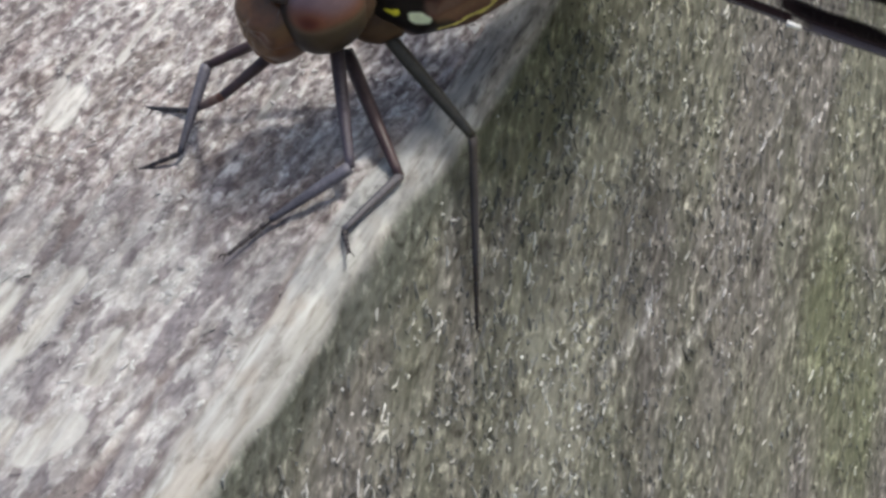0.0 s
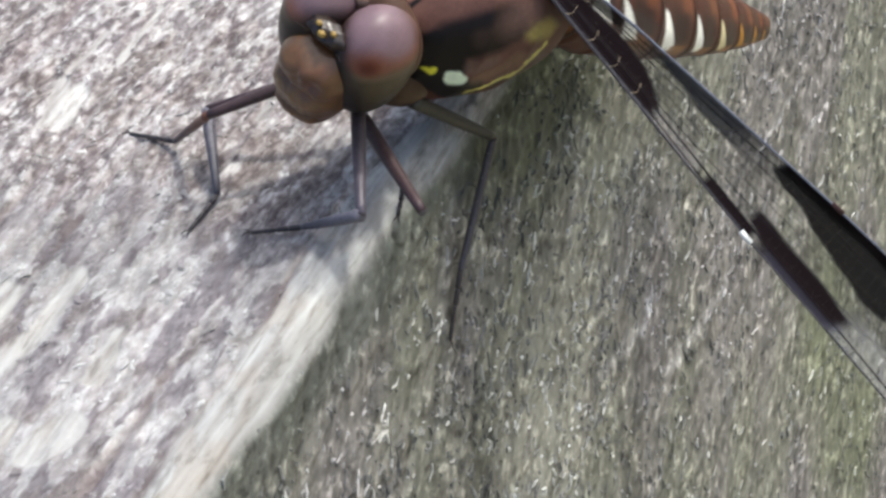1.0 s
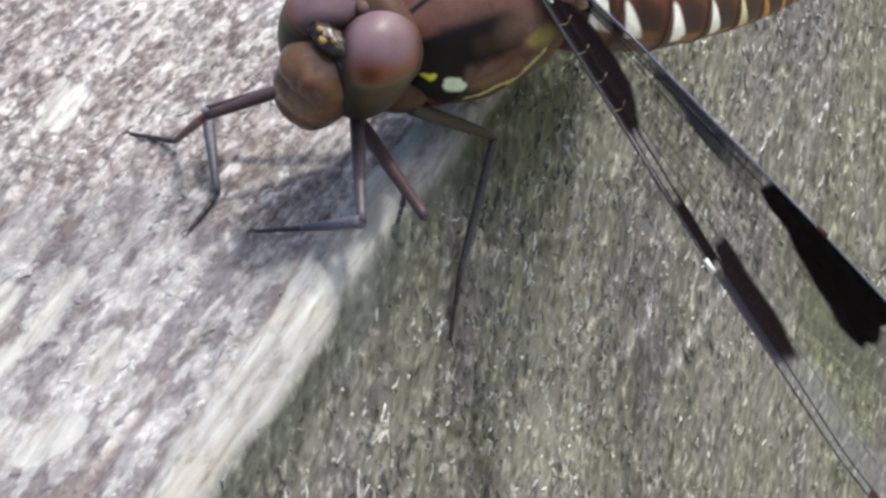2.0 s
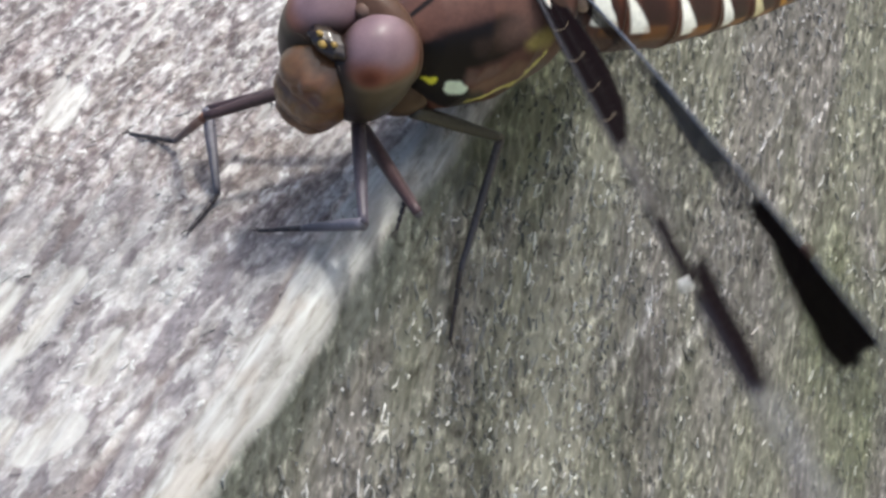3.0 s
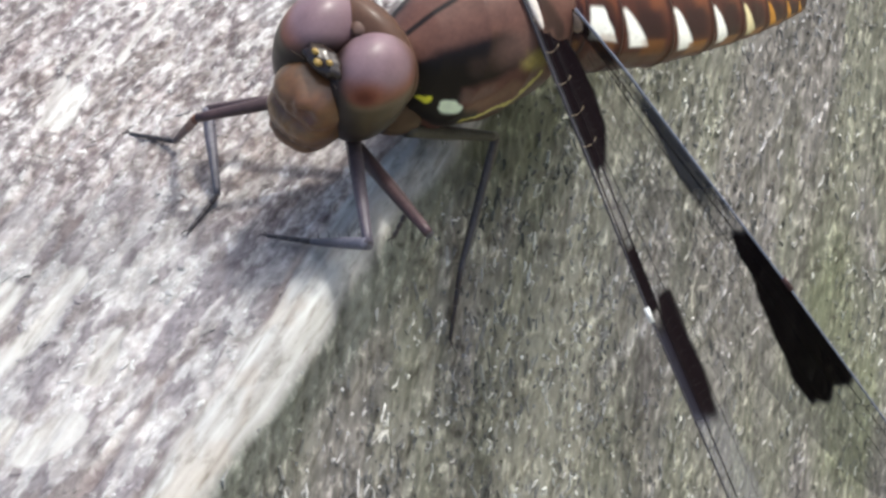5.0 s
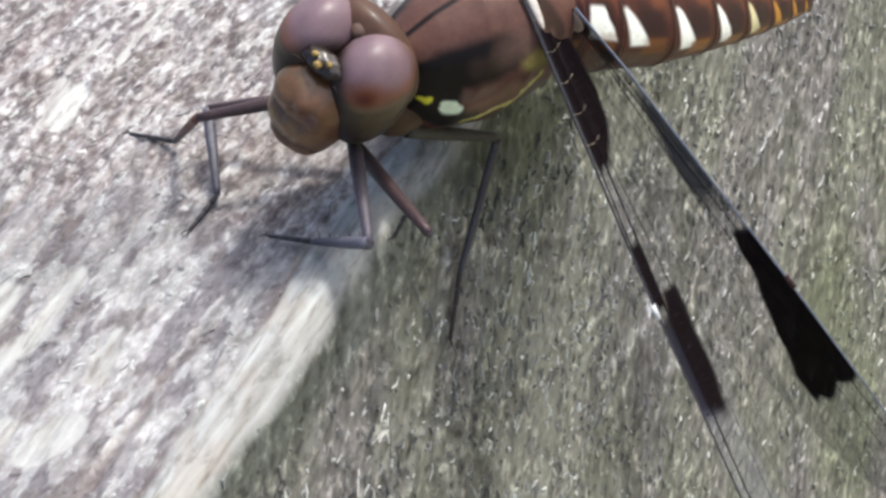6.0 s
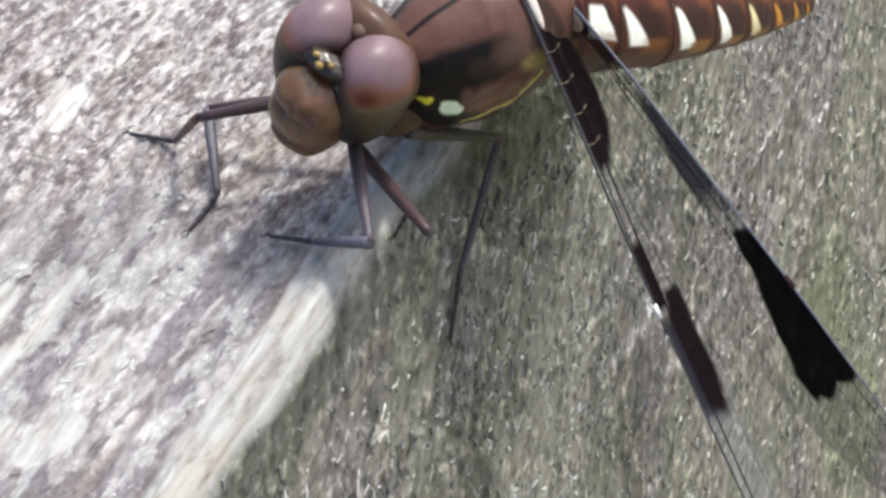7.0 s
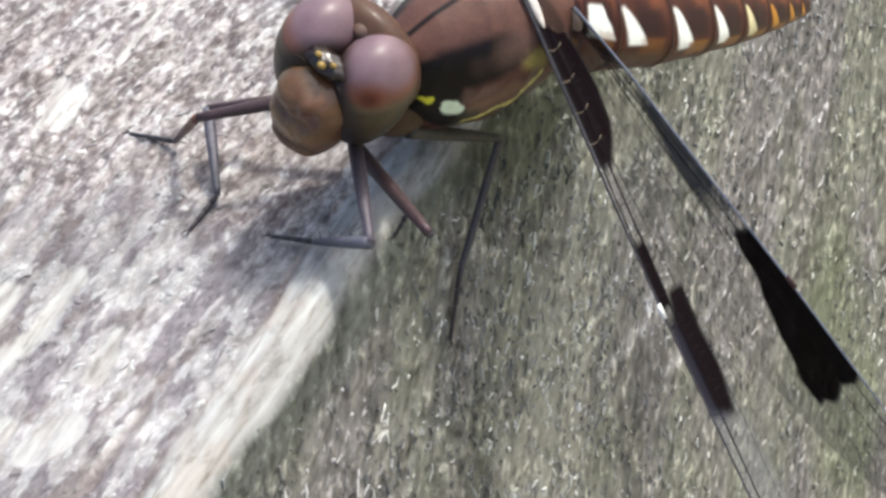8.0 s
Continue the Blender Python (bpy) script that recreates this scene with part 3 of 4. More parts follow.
def build_thorax(fly):
    x = np.linspace(-4.0, 5.2, 150)
    a = np.linspace(0, 2 * np.pi, 220, endpoint=False)
    k = np.interp(x, [-4.0, -3.4, -2.2, 0, 2.5, 4.2, 5.2], [0.30, 0.62, 0.88, 1.0, 0.92, 0.62, 0.34])
    cz = np.interp(x, [-4.0, -1, 2, 5.2], [0.6, 0.2, -0.1, -0.1])
    y = 3.3 * k[:, None] * np.cos(a)
    z = cz[:, None] + np.where(np.sin(a) > 0, 3.8, 4.2) * k[:, None] * np.sin(a)
    pts = np.stack([x[:, None] + 0.22 * (z - cz[:, None]) * -1.0, y, z], -1)
    lat, up, fwd = np.abs(pts[..., 1]), pts[..., 2], pts[..., 0]
    col = blend(soft_step(up, -1.5, 2.0), (0.088, 0.037, 0.027), (0.090, 0.045, 0.035))
    left = np.stack([fwd, lat, up], -1)
    black = (0.006, 0.004, 0.004)
    edge_noise = 0.16 * fbm(fwd * 1.3 + 9, up * 1.3, 191, 3)[..., None]
    left = left + edge_noise
    col = blend(band(left, (4.6, 1.5, -0.1), (3.6, 2.1, 0.5), 0.85), col, black)
    col = blend(band(left, (3.8, 2.0, 0.5), (1.3, 2.7, 1.65), 1.0, 0.3), col, black)
    col = blend(band(left, (4.4, 1.8, -0.7), (3.5, 2.4, -0.5), 0.7), col, black)
    col = blend(band(left, (2.7, 2.9, -0.4), (1.9, 3.1, 0.1), 0.35, 0.6) * 0.8, col, (0.12, 0.075, 0.06))
    col = blend(band(left, (2.6, 2.6, 1.1), (1.0, 3.0, 1.6), 0.45, 0.5) * 0.7, col, (0.03, 0.018, 0.014))
    col = blend(band(left, (4.6, 1.5, -1.3), (2.4, 2.8, -2.1), 0.9), col, black)
    col = blend(band(left, (2.2, 2.9, -1.2), (0.4, 3.2, -0.1), 0.35, 0.5) * 0.5, col, (0.16, 0.10, 0.06))
    col = blend(band(left, (0.6, 3.0, -2.4), (-1.0, 3.0, -0.9), 0.8, 0.4) * 0.7, col, (0.04, 0.022, 0.015))
    col = blend(band(left, (3.3, 2.4, -1.25), (2.95, 2.6, -1.15), 0.34), col, (0.66, 0.74, 0.55))
    col = blend(band(left, (4.5, 1.7, -0.75), (4.15, 1.9, -0.95), 0.26), col, (0.58, 0.55, 0.04))
    col = blend(band(left, (2.3, 2.6, -2.1), (0.5, 3.1, -1.45), 0.2), col, (0.54, 0.50, 0.15))
    col = blend(band(left, (0.5, 3.1, -1.45), (-0.8, 3.15, 0.5), 0.22), col, (0.46, 0.42, 0.12))
    col = blend(band(left, (1.0, 2.9, 1.9), (-1.2, 2.8, 2.0), 0.8, 0.7) * 0.7, col, (0.11, 0.066, 0.055))
    col = blend(band(left, (-0.1, 3.1, 1.3), (-0.9, 2.9, 1.2), 0.45, 0.7) * 0.8, col, (0.33, 0.27, 0.08))
    col = blend((1 - soft_step(lat, 0.06, 0.2)) * soft_step(up, 0.3, 0.9) * soft_step(fwd, -0.4, 0.2), col, black)      # dark seam along the back
    col = blend(band(left, (-0.6, 1.6, 3.4), (-1.6, 2.4, 2.2), 0.5, 0.4) * 0.8, col, (0.02, 0.012, 0.01))
    p = Pile().grid(pts, col)
    thorax = part("thorax", p.mesh("thorax", SHELL), fly, "brown thorax with yellow and white side marks")
    p = Pile()
    p.tube([(4.4, 0, -0.1), (5.4, 0.2, 0), (6.4, 0.5, 0.1)], [1.3, 0.9, 1.2], (0.10, 0.06, 0.04), 20)
    p.ball((4.3, 0, -2.7), (1.8, 1.9, 1.5), (0.06, 0.035, 0.02), 30, 36)
    part("neck", p.mesh("neck", SHELL), thorax)
    return thorax


SEGMENTS = [(0.0, 0.6), (0.6, 2.8), (2.8, 6.8), (6.8, 10.6), (10.6, 13.7), (13.7, 16.4), (16.4, 18.6), (18.6, 20.2), (20.2, 21.2)]


def build_abdomen(fly):
    """Segments along -x from the hinge at the thorax."""
    width = lambda s: np.interp(s, [0, 1, 3, 7, 11, 15, 18.5, 21.3], [2.0, 2.6, 3.0, 3.1, 2.7, 2.15, 1.5, 0.8])
    tall = lambda s: np.interp(s, [0, 1, 3, 7, 11, 15, 18.5, 21.3], [2.3, 2.5, 2.5, 2.3, 1.95, 1.55, 1.1, 0.7])
    core = Pile()
    t = np.linspace(0, 21.1, 40)
    core.tube(np.stack([-t, 0 * t, 0 * t], -1), width(t) * 0.75, (0.05, 0.03, 0.02), 20, 0.8)
    abdomen = part("abdomen", core.mesh("abdomen", BELLY), fly, "flat chestnut abdomen with white side triangles")
    a = np.linspace(0, 2 * np.pi, 180, endpoint=False)
    for k, (s0, s1) in enumerate(SEGMENTS):
        s = np.linspace(s0 + 0.02, s1 + 0.1, 44)
        lip = 1 + 0.02 * np.exp(-((s - s1) / 0.15) ** 2) - 0.05 * np.exp(-((s - s0) / 0.12) ** 2)
        w, h = width(s) * lip, tall(s) * lip
        cy, cz = np.cos(a), np.sin(a)
        roof = np.where(cz > 0, 1.35, 0.9)                      # a ridged back over a round belly
        yy = w[:, None] * np.sign(cy) * np.abs(cy) ** np.where(cz > 0, 1.2, 0.9)
        zz = h[:, None] * np.sign(cz) * np.abs(cz) ** roof
        pts = np.stack([-s[:, None] + 0 * yy, yy, zz], -1)
        f = ((s - s0) / (s1 - s0))[:, None] + 0 * yy
        around = np.degrees(np.arctan2(zz / h[:, None], np.abs(yy) / w[:, None]))      # 90 on top, 0 at the flank
        wob = 5 * fbm(f * 3 + 7 * k, around / 18, 401, 2)
        col = blend(soft_step(around, -25, 70), (0.060, 0.018, 0.009), (0.046, 0.013, 0.010))
        col = blend(soft_step(around + wob, 30, 48) * soft_step(f, 0.5, 0.72) * (1 - soft_step(f, 0.86, 0.97)), col, (0.115, 0.037, 0.017))     # rusty streak over the back
        low = (0, 14, 9, 1, -3, -4, -4, -4, -4)[k]               # the white marks sit lower towards the tip
        col = blend(soft_step(around + wob, low + 2, low + 14) * (1 - soft_step(around + wob, 40, 62)) * soft_step(f, 0.22, 0.4) * (1 - 0.7 * soft_step(f, 0.7, 0.95)), col, (0.020, 0.006, 0.007))
        a01 = np.clip((around + 0.4 * wob - low) / (48 - low), 0, 1)
        lo, hi = 0.06 + 0.12 * (1 - a01), 0.12 + 0.40 * (1 - a01) ** 0.8
        if k == 1:
            lo, hi = 0.12, 0.9 - 0.4 * a01
        mark = soft_step(f, lo - 0.04, lo + 0.03) * (1 - soft_step(f, hi - 0.03, hi + 0.04)) * soft_step(around, low - 3, low + 1) * (1 - soft_step(around, 46, 52))
        if k >= 1:
            col = blend(mark, col, (0.78, 0.78, 0.72) if k < 5 else (0.54, 0.48, 0.28) if k < 6 else (0.36, 0.17, 0.02))
        amber = soft_step(around, low - 16, low - 10) * (1 - soft_step(around, low + 4, low + 9)) * soft_step(f, 0.36, 0.46) * (1 - soft_step(f, 0.80, 0.9))
        col = blend(amber * (0.9 if k > 2 else 0.4), col, (0.22, 0.088, 0.014))
        col = blend(soft_step(-around, 30, 44), col, (0.05, 0.025, 0.03))
        col = blend(soft_step(f, 0.93, 1.0) * 0.8, col, (0.02, 0.008, 0.006))
        part("segment", Pile().grid(pts, col).mesh("segment", BELLY), abdomen)
    return abdomen


def wing_outline(span, hind):
    """Leading and trailing edge (x) at fractions of the span."""
    t = np.linspace(0, 1, 160)
    lead = np.interp(t, [0, 0.1, 0.48, 0.8, 0.95, 1], [0.35, 0.55, 0.75, 0.45, -0.35, -1.6])
    if hind:
        trail = np.interp(t, [0, 0.05, 0.15, 0.35, 0.6, 0.85, 0.97, 1], [-2.2, -6.0, -9.0, -9.2, -8.2, -6.2, -3.4, -1.7])
    else:
        trail = np.interp(t, [0, 0.05, 0.2, 0.5, 0.75, 0.9, 0.98, 1], [-1.6, -3.4, -6.0, -7.2, -7.2, -5.9, -3.2, -1.7])
    return t * span, lead, trail


def build_wing(fly, hind, side):
    span = 33.0 if hind else 32.5
    node = 16.28 if hind else 15.38
    s, lead, trail = wing_outline(span, hind)
    n = 60
    c = np.linspace(0, 1, n)[None] ** 1.25
    x = lead[:, None] * (1 - c) + trail[:, None] * c
    depth = (lead[:, None] - x)
    fold = 0.06 * np.cos(depth / 0.55 * np.pi) * np.exp(-depth / 2.2) + 0.05 * np.sin(depth * 3.2)
    y = s[:, None] + 0 * x
    z = fold * np.clip(s[:, None] / 4, 0, 1)
    pts = np.stack([x, y * side, z], -1)
    r = depth
    if hind:
        wide = np.minimum(1.1 + 0.42 * np.clip(y - node + 3.4, 0, 20), 4.9) + 0.05 * np.sin(y * 2.3)
        dark = soft_step(y, node - 3.4, node - 3.0) * (1 - soft_step(y - 0.42 * r - 0.22 * np.sin(r * 2.4), node + 5.5, node + 5.9)) * (1 - soft_step(r, wide, wide + 0.25))
        base = (1 - soft_step(y, 2.5, 4.0)) * (1 - soft_step(r, 0.8, 1.2)) * 0.8
    else:
        hi = 2.35 + 0.06 * np.sin(y * 1.7) - 0.12 * np.clip(y - node - 3.5, 0, 4)
        dark = soft_step(y + 0.9 * soft_step(r, 0.8, 1.4), node + 0.1, node + 0.7) * (1 - soft_step(y - 0.45 * r, node + 4.8, node + 5.8)) * (1 - soft_step(r, hi - 0.15, hi + 0.35))
        dark = dark * (0.72 + 0.28 * soft_step(r, 0.5, 0.9))
        dark = np.maximum(dark, soft_step(y, node - 3.3, node - 3.0) * (1 - soft_step(y, node, node + 0.3)) * (1 - soft_step(r, 0.95, 1.15)))
        wide = np.interp(y, [0, 3, 5.5, 7, 8.8], [1.0, 2.2, 2.7, 2.4, 1.3])
        base = (1 - soft_step(y + 0.1 * np.sin(r * 9), 8.4, 8.8)) * (1 - soft_step(r, wide, wide + 0.25))
    a = np.clip(np.maximum(dark, base), 0, 1)
    if hind:                                                    # smoky cells along the leading edge
        bound = np.interp(y, [4, 7, 10, 13], [0.45, 0.9, 1.9, 2.4])
        strip = (1 - soft_step(r, bound, bound + 0.5)) * soft_step(y, 3.5, 6.0) * (1 - 0.55 * soft_step(y, 10.0, 12.5)) * (1 - soft_step(y, node - 3.2, node - 2.6)) * 1.35
    else:
        strip = (1 - soft_step(r, 1.0, 1.6)) * np.maximum(soft_step(y, node + 0.6, node + 1.4), 0.6 * (1 - soft_step(y, 8, 9)))
        a = a * (1 - 0.6 * (1 - soft_step(r, 0.15, 0.4)) * (1 - soft_step(y, 9, 10)))
    clear = blend(strip, (0.06, 0.06, 0.058), (0.035, 0.038, 0.055) if hind else (0.045, 0.048, 0.07))
    haze = 0 * y if hind else (1 - soft_step(r, 1.0, 2.0)) * soft_step(y, 8.2, 9.0) * (1 - soft_step(y, node - 4.2, node - 3.2))
    film = (soft_step(y, node + 5.0, node + 7.0) * (0.75 if hind else 1.0) * (1 - (0 if hind else 1) * soft_step(r, 2.4, 3.6)))      # the outer part is smoky
    clear = blend(film, clear, (0.14, 0.14, 0.15))
    clear = blend(haze, clear, (0.13, 0.122, 0.125))
    col = np.concatenate([blend(a, clear, (0.006, 0.004, 0.005)), np.clip(0.10 + (0.60 if hind else 0.50) * strip * (1 - film) + 0.36 * haze + 0.36 * film + 0.97 * a, 0, 0.99)[..., None]], -1)
    p = Pile().grid(pts, col, wrap=False)
    name = "hindwing" if hind else "forewing"
    wing = part(name, p.mesh(name, MEMBRANE), fly, "clear wing with black basal streak and broad black band")
    dark_vein, pale_vein = (0.010, 0.008, 0.009), (0.014, 0.013, 0.014)

    def vein(depths, y0, y1, radius, colour, nm="vein", label=""):
        yy = np.linspace(y0, y1, 40)
        ld, td = np.interp(yy, s, lead), np.interp(yy, s, trail)
        dd = np.interp(yy, np.linspace(y0, y1, len(depths)), depths)
        xx = np.maximum(ld - dd, td)
        zz = (0.06 * np.cos(dd / 0.55 * np.pi) * np.exp(-dd / 2.2) + 0.05 * np.sin(dd * 3.2)) * np.clip(yy / 4, 0, 1)
        q = Pile().tube(np.stack([xx, yy * side, zz], -1), radius * np.linspace(1, 0.6, 40), colour, 6)
        part(nm, q.mesh(nm, VEIN), wing, label)

    # the hind costa's bluish sheen is put into its colour
    vein([0, 0], 0, span * 0.985, 0.065, (0.13, 0.14, 0.18) if hind else (0.045, 0.043, 0.05), "costa", "thick dark leading vein, hind one painted bluish for sheen")
    vein([0.5, 0.45, 0.1], 0, node, 0.02 if hind else 0.05, dark_vein)
    vein([1.0, 0.95, 0.85, 0.6], 0, span * 0.95, 0.03 if hind else 0.055, dark_vein, "radius_vein")
    vein([1.1, 2.4, 3.4, 4.0], 3, span * 0.9, 0.009, pale_vein)
    vein([1.3, 3.6, 4.8, 6.0], 2, span * 0.85, 0.009, pale_vein)
    vein([1.5, 4.6, 6.4, 7.0], 1.5, span * 0.7, 0.009, pale_vein)
    vein([1.2, 1.9, 2.4, 2.2], 3, span * 0.96, 0.022, pale_vein)
    vein([1.25, 3.0, 4.2, 5.0], 2.5, span * 0.88, 0.009, pale_vein)
    q = Pile()
    rng = np.random.RandomState(5 + hind)
    for yy in np.arange(1.2, span - 2, 1.5):
        ld = np.interp(yy, s, lead)
        d = np.linspace(0, 1.0, 6)
        zz = 0.06 * np.cos(d / 0.55 * np.pi) * np.exp(-d / 2.2) + 0.05 * np.sin(d * 3.2)
        pale = (0.22, 0.18, 0.13) if yy < 8 and not hind else (0.012, 0.010, 0.011)
        q.tube(np.stack([ld - d * 1.4, (yy + 0.18 * np.sin(d * 3.1)) * side, zz + 0.02], -1), 0.012 if hind else 0.016, pale, 5)
    for yy in np.arange(4, span - 2.5, 1.2 if hind else 0.55):
        ld, td = np.interp(yy, s, lead), np.interp(yy, s, trail)
        for d0 in np.arange(1.0, ld - td - 0.6, 1.8 if hind else 0.9):
            d = np.linspace(d0, d0 + 0.9, 4)
            dy = rng.uniform(-0.25, 0.25)
            zz = 0.06 * np.cos(d / 0.55 * np.pi) * np.exp(-d / 2.2) + 0.05 * np.sin(d * 3.2)
            q.tube(np.stack([ld - d, (yy + dy * np.linspace(0, 1, 4)) * side, zz], -1), 0.004 if hind else 0.006, (0.03, 0.028, 0.025), 4)
    tagged(part("vein_net", q.mesh("vein_net", VEIN), wing, "fine net of dark cross veins"), kind="stuff")
    q = Pile()
    # the forewing notch's glint is put in as a near-white colour
    q.tube(np.stack([np.interp([node - 0.35, node + 0.35], s, lead) + 0.05, np.array([node - 0.35, node + 0.35]) * side, [0.05, 0.05]], -1), 0.13, (0.05, 0.03, 0.03) if hind else (0.58, 0.58, 0.57), 8)
    part("nodus", q.mesh("nodus", VEIN), wing, "dark notch" if hind else "notch with its glint painted pale")
    q = Pile()
    q.ball((-0.7 if hind else -0.1, 0.5 * side, 0.05), (0.8, 0.7, 0.28) if hind else (0.28, 1.3, 0.2), (0.34, 0.25, 0.20) if hind else (0.55, 0.50, 0.46), 18, 22)
    part("wing_root", q.mesh("wing_root", FACE_MAT), wing, "pale horny joint")
    yy = np.linspace(span * 0.875, span * 0.965, 8)
    ld = np.interp(yy, s, lead)
    q = Pile().tube(np.stack([ld - 0.35, yy * side, 0 * yy], -1), 0.36, (0.03, 0.02, 0.018), 8, 0.4)
    part("pterostigma", q.mesh("pterostigma", VEIN), wing, "dark wing-tip cell")
    return wing


# hip in the thorax's space; rows of time and knee; rows of time, ankle and foot, in the world; lengths of femur and tibia
LEGS = [
    ('front left', (6.56, 0.64, -3.49), [(0.0, (-2.88, 1.98, 1.3)), (0.8, (-0.04, -0.64, 2.22)), (1.0, (0.78, -1.68, 2.21)), (1.5, (0.95, -2.02, 2.18)), (3.0, (1.17, -2.17, 2.21)), (4.0, (1.62, -2.62, 1.95)), (4.5, (1.75, -2.99, 1.91)), (8.0, (2.0, -3.14, 2.08))],
        [(0.0, (-5.25, -0.89, 0.45), (-5.48, -1.55, 0.45)), (0.8, (-3.8, -0.43, 0.3), (-5.36, -1.49, 0.45)), (1.0, (-3.23, -1.21, 0.58), (-5.17, -1.65, 0.45)), (1.5, (-3.08, -1.39, 0.69), (-5.19, -1.62, 0.45)), (3.0, (-2.92, -1.55, 0.86), (-5.21, -1.58, 0.45)), (3.1, (-2.44, -1.75, 0.63), (-4.8, -1.64, 0.45)), (4.0, (-2.44, -1.75, 0.63), (-4.8, -1.64, 0.45)), (4.2, (-2.26, -2.01, 0.54), (-4.59, -1.88, 0.45)), (8.0, (-2.01, -2.16, 0.72), (-4.59, -1.88, 0.45))], 6.4, 4.35),
    ('front right', (5.47, -1.44, -3.02), [(0, (-8.98, 3.5, 3.98)), (0.9, (-8.84, 1.27, 4.36)), (8.0, (-8.9, 1.32, 4.31))], [(0.0, (-13.97, 5.93, 0.5), (-16.8, 6.35, 0.05)), (0.3, (-13.97, 5.93, 0.5), (-16.8, 6.35, 0.05)), (0.45, (-13.6, 3.63, 0.5), (-17.07, 4.32, 0.05))], 7.29, 6.53),
    ('middle left', (5.99, 0.57, -4.61), [(0.0, (-0.69, 3.29, 0.03)), (0.8, (1.86, 0.66, 0.63)), (1.0, (2.88, -0.23, 1.4)), (1.5, (3.13, -0.41, 1.27)), (4.0, (3.51, -1.24, 1.36)), (4.5, (3.73, -1.38, 1.35)), (8.0, (3.91, -1.51, 1.43))],
        [(0.0, (-1.31, -0.85, 0.32), (0.5, -3.2, 0.1)), (0.8, (-0.73, -1.41, 0.45), (0.5, -3.1, 0.17)), (0.95, (0.0, 2.55, 0.2), (0.35, 0.3, -0.85)), (1.5, (0.18, 2.33, 0.1), (0.35, 0.3, -0.85)), (4.0, (0.65, 1.55, 0.07), (0.35, 0.3, -0.85)), (4.5, (0.85, 1.38, 0.04), (0.35, 0.3, -0.85)), (8.0, (1.04, 1.25, 0.11), (0.35, 0.3, -0.85))], 7.0, 4.2),
    ('middle right', (4.69, -1.41, -3.31), [(0, (-12.79, 6.87, 2.67)), (0.3, (-12.02, 6.5, 2.95)), (0.8, (-11.57, 6.28, 2.74)), (0.95, (-10.99, 3.87, 2.45)), (8.0, (-10.92, 3.9, 2.5))], [(0.0, (-12.78, 2.8, 0.5), (-14.85, 1.8, 0.05)), (0.8, (-12.23, 2.32, 0.5), (-14.74, 1.9, 0.3)), (0.95, (-8.95, 0.3, 0.5), (-9.2, -2.0, 0.3))], 8.81, 4.59),
    ('hind left', (4.27, 1.62, -3.17), [(0, (1.3, 7.11, -0.63)), (0.3, (0.37, 9.03, -2.28)), (0.8, (0.48, 9.13, -2.28)), (1.0, (0.96, 8.75, -1.92)), (4.0, (1.61, 8.24, -1.61)), (8.0, (1.79, 7.8, -1.53))], [(0.0, (0.5, 4.74, -6.65), (0.25, 3.36, -9.93)), (0.1, (0.5, 4.74, -6.65), (0.25, 3.36, -9.93)), (0.3, (0.5, 3.54, -5.92), (0.25, 1.38, -8.4))], 5.93, 6.52),
    ('hind right', (3.4, -1.5, -3.0), [(0.0, (-4.0, 14.0, 3.5))], [(0.0, (-6.0, 16.0, 0.5), (-7.6, 17.4, 0.05))], 5.0, 4.1),
]


def leg_piece(name, fly, length, r0, r1, spines, c0, c1, seed):
    q = Pile()
    t = np.linspace(0, 1, 14)
    swell = 1 + 0.12 * np.sin(t * np.pi)
    col = blend(t, c0, c1)
    q.tube(np.stack([t * length, 0 * t, 0 * t], -1), (r0 + (r1 - r0) * t) * swell, col, 12)
    piece = part(name, q.mesh(name, LEG_MAT), fly)
    q = Pile()
    rng = np.random.RandomState(seed)
    for k in range(spines):
        x = length * (0.12 + 0.82 * k / max(1, spines - 1))
        side = 1 if k % 2 else -1
        ln = rng.uniform(0.5, 0.8)
        q.tube([(x, side * 0.05, -0.05), (x + 0.3 * ln, side * 0.35 * ln, -0.8 * ln)], [0.03, 0.008], (0.015, 0.012, 0.012), 4)
    tagged(part("bristles", q.mesh("bristles", LEG_MAT), piece, "fine black spines"), kind="stuff")
    return piece


def build_tarsus(fly, length):
    q = Pile()
    for k in range(4):
        a, b = length * k / 4, length * (k + 1) / 4
        q.tube([(a, 0, 0), (a + 0.1, 0, 0.0), (b - 0.06, 0, 0), (b, 0, 0)], [0.09, 0.14 - 0.015 * k, 0.15 - 0.015 * k, 0.08], (0.03, 0.025, 0.028), 8)
    for s in (1, -1):
        t = np.linspace(0, 1, 6)
        q.tube(np.stack([length + 0.45 * t, s * 0.22 * t, 0.12 * np.sin(t * 3.1)], -1), 0.05 * (1 - 0.8 * t), (0.02, 0.015, 0.015), 5)
    return part("tarsus", q.mesh("tarsus", LEG_MAT), fly, "black clawed foot")


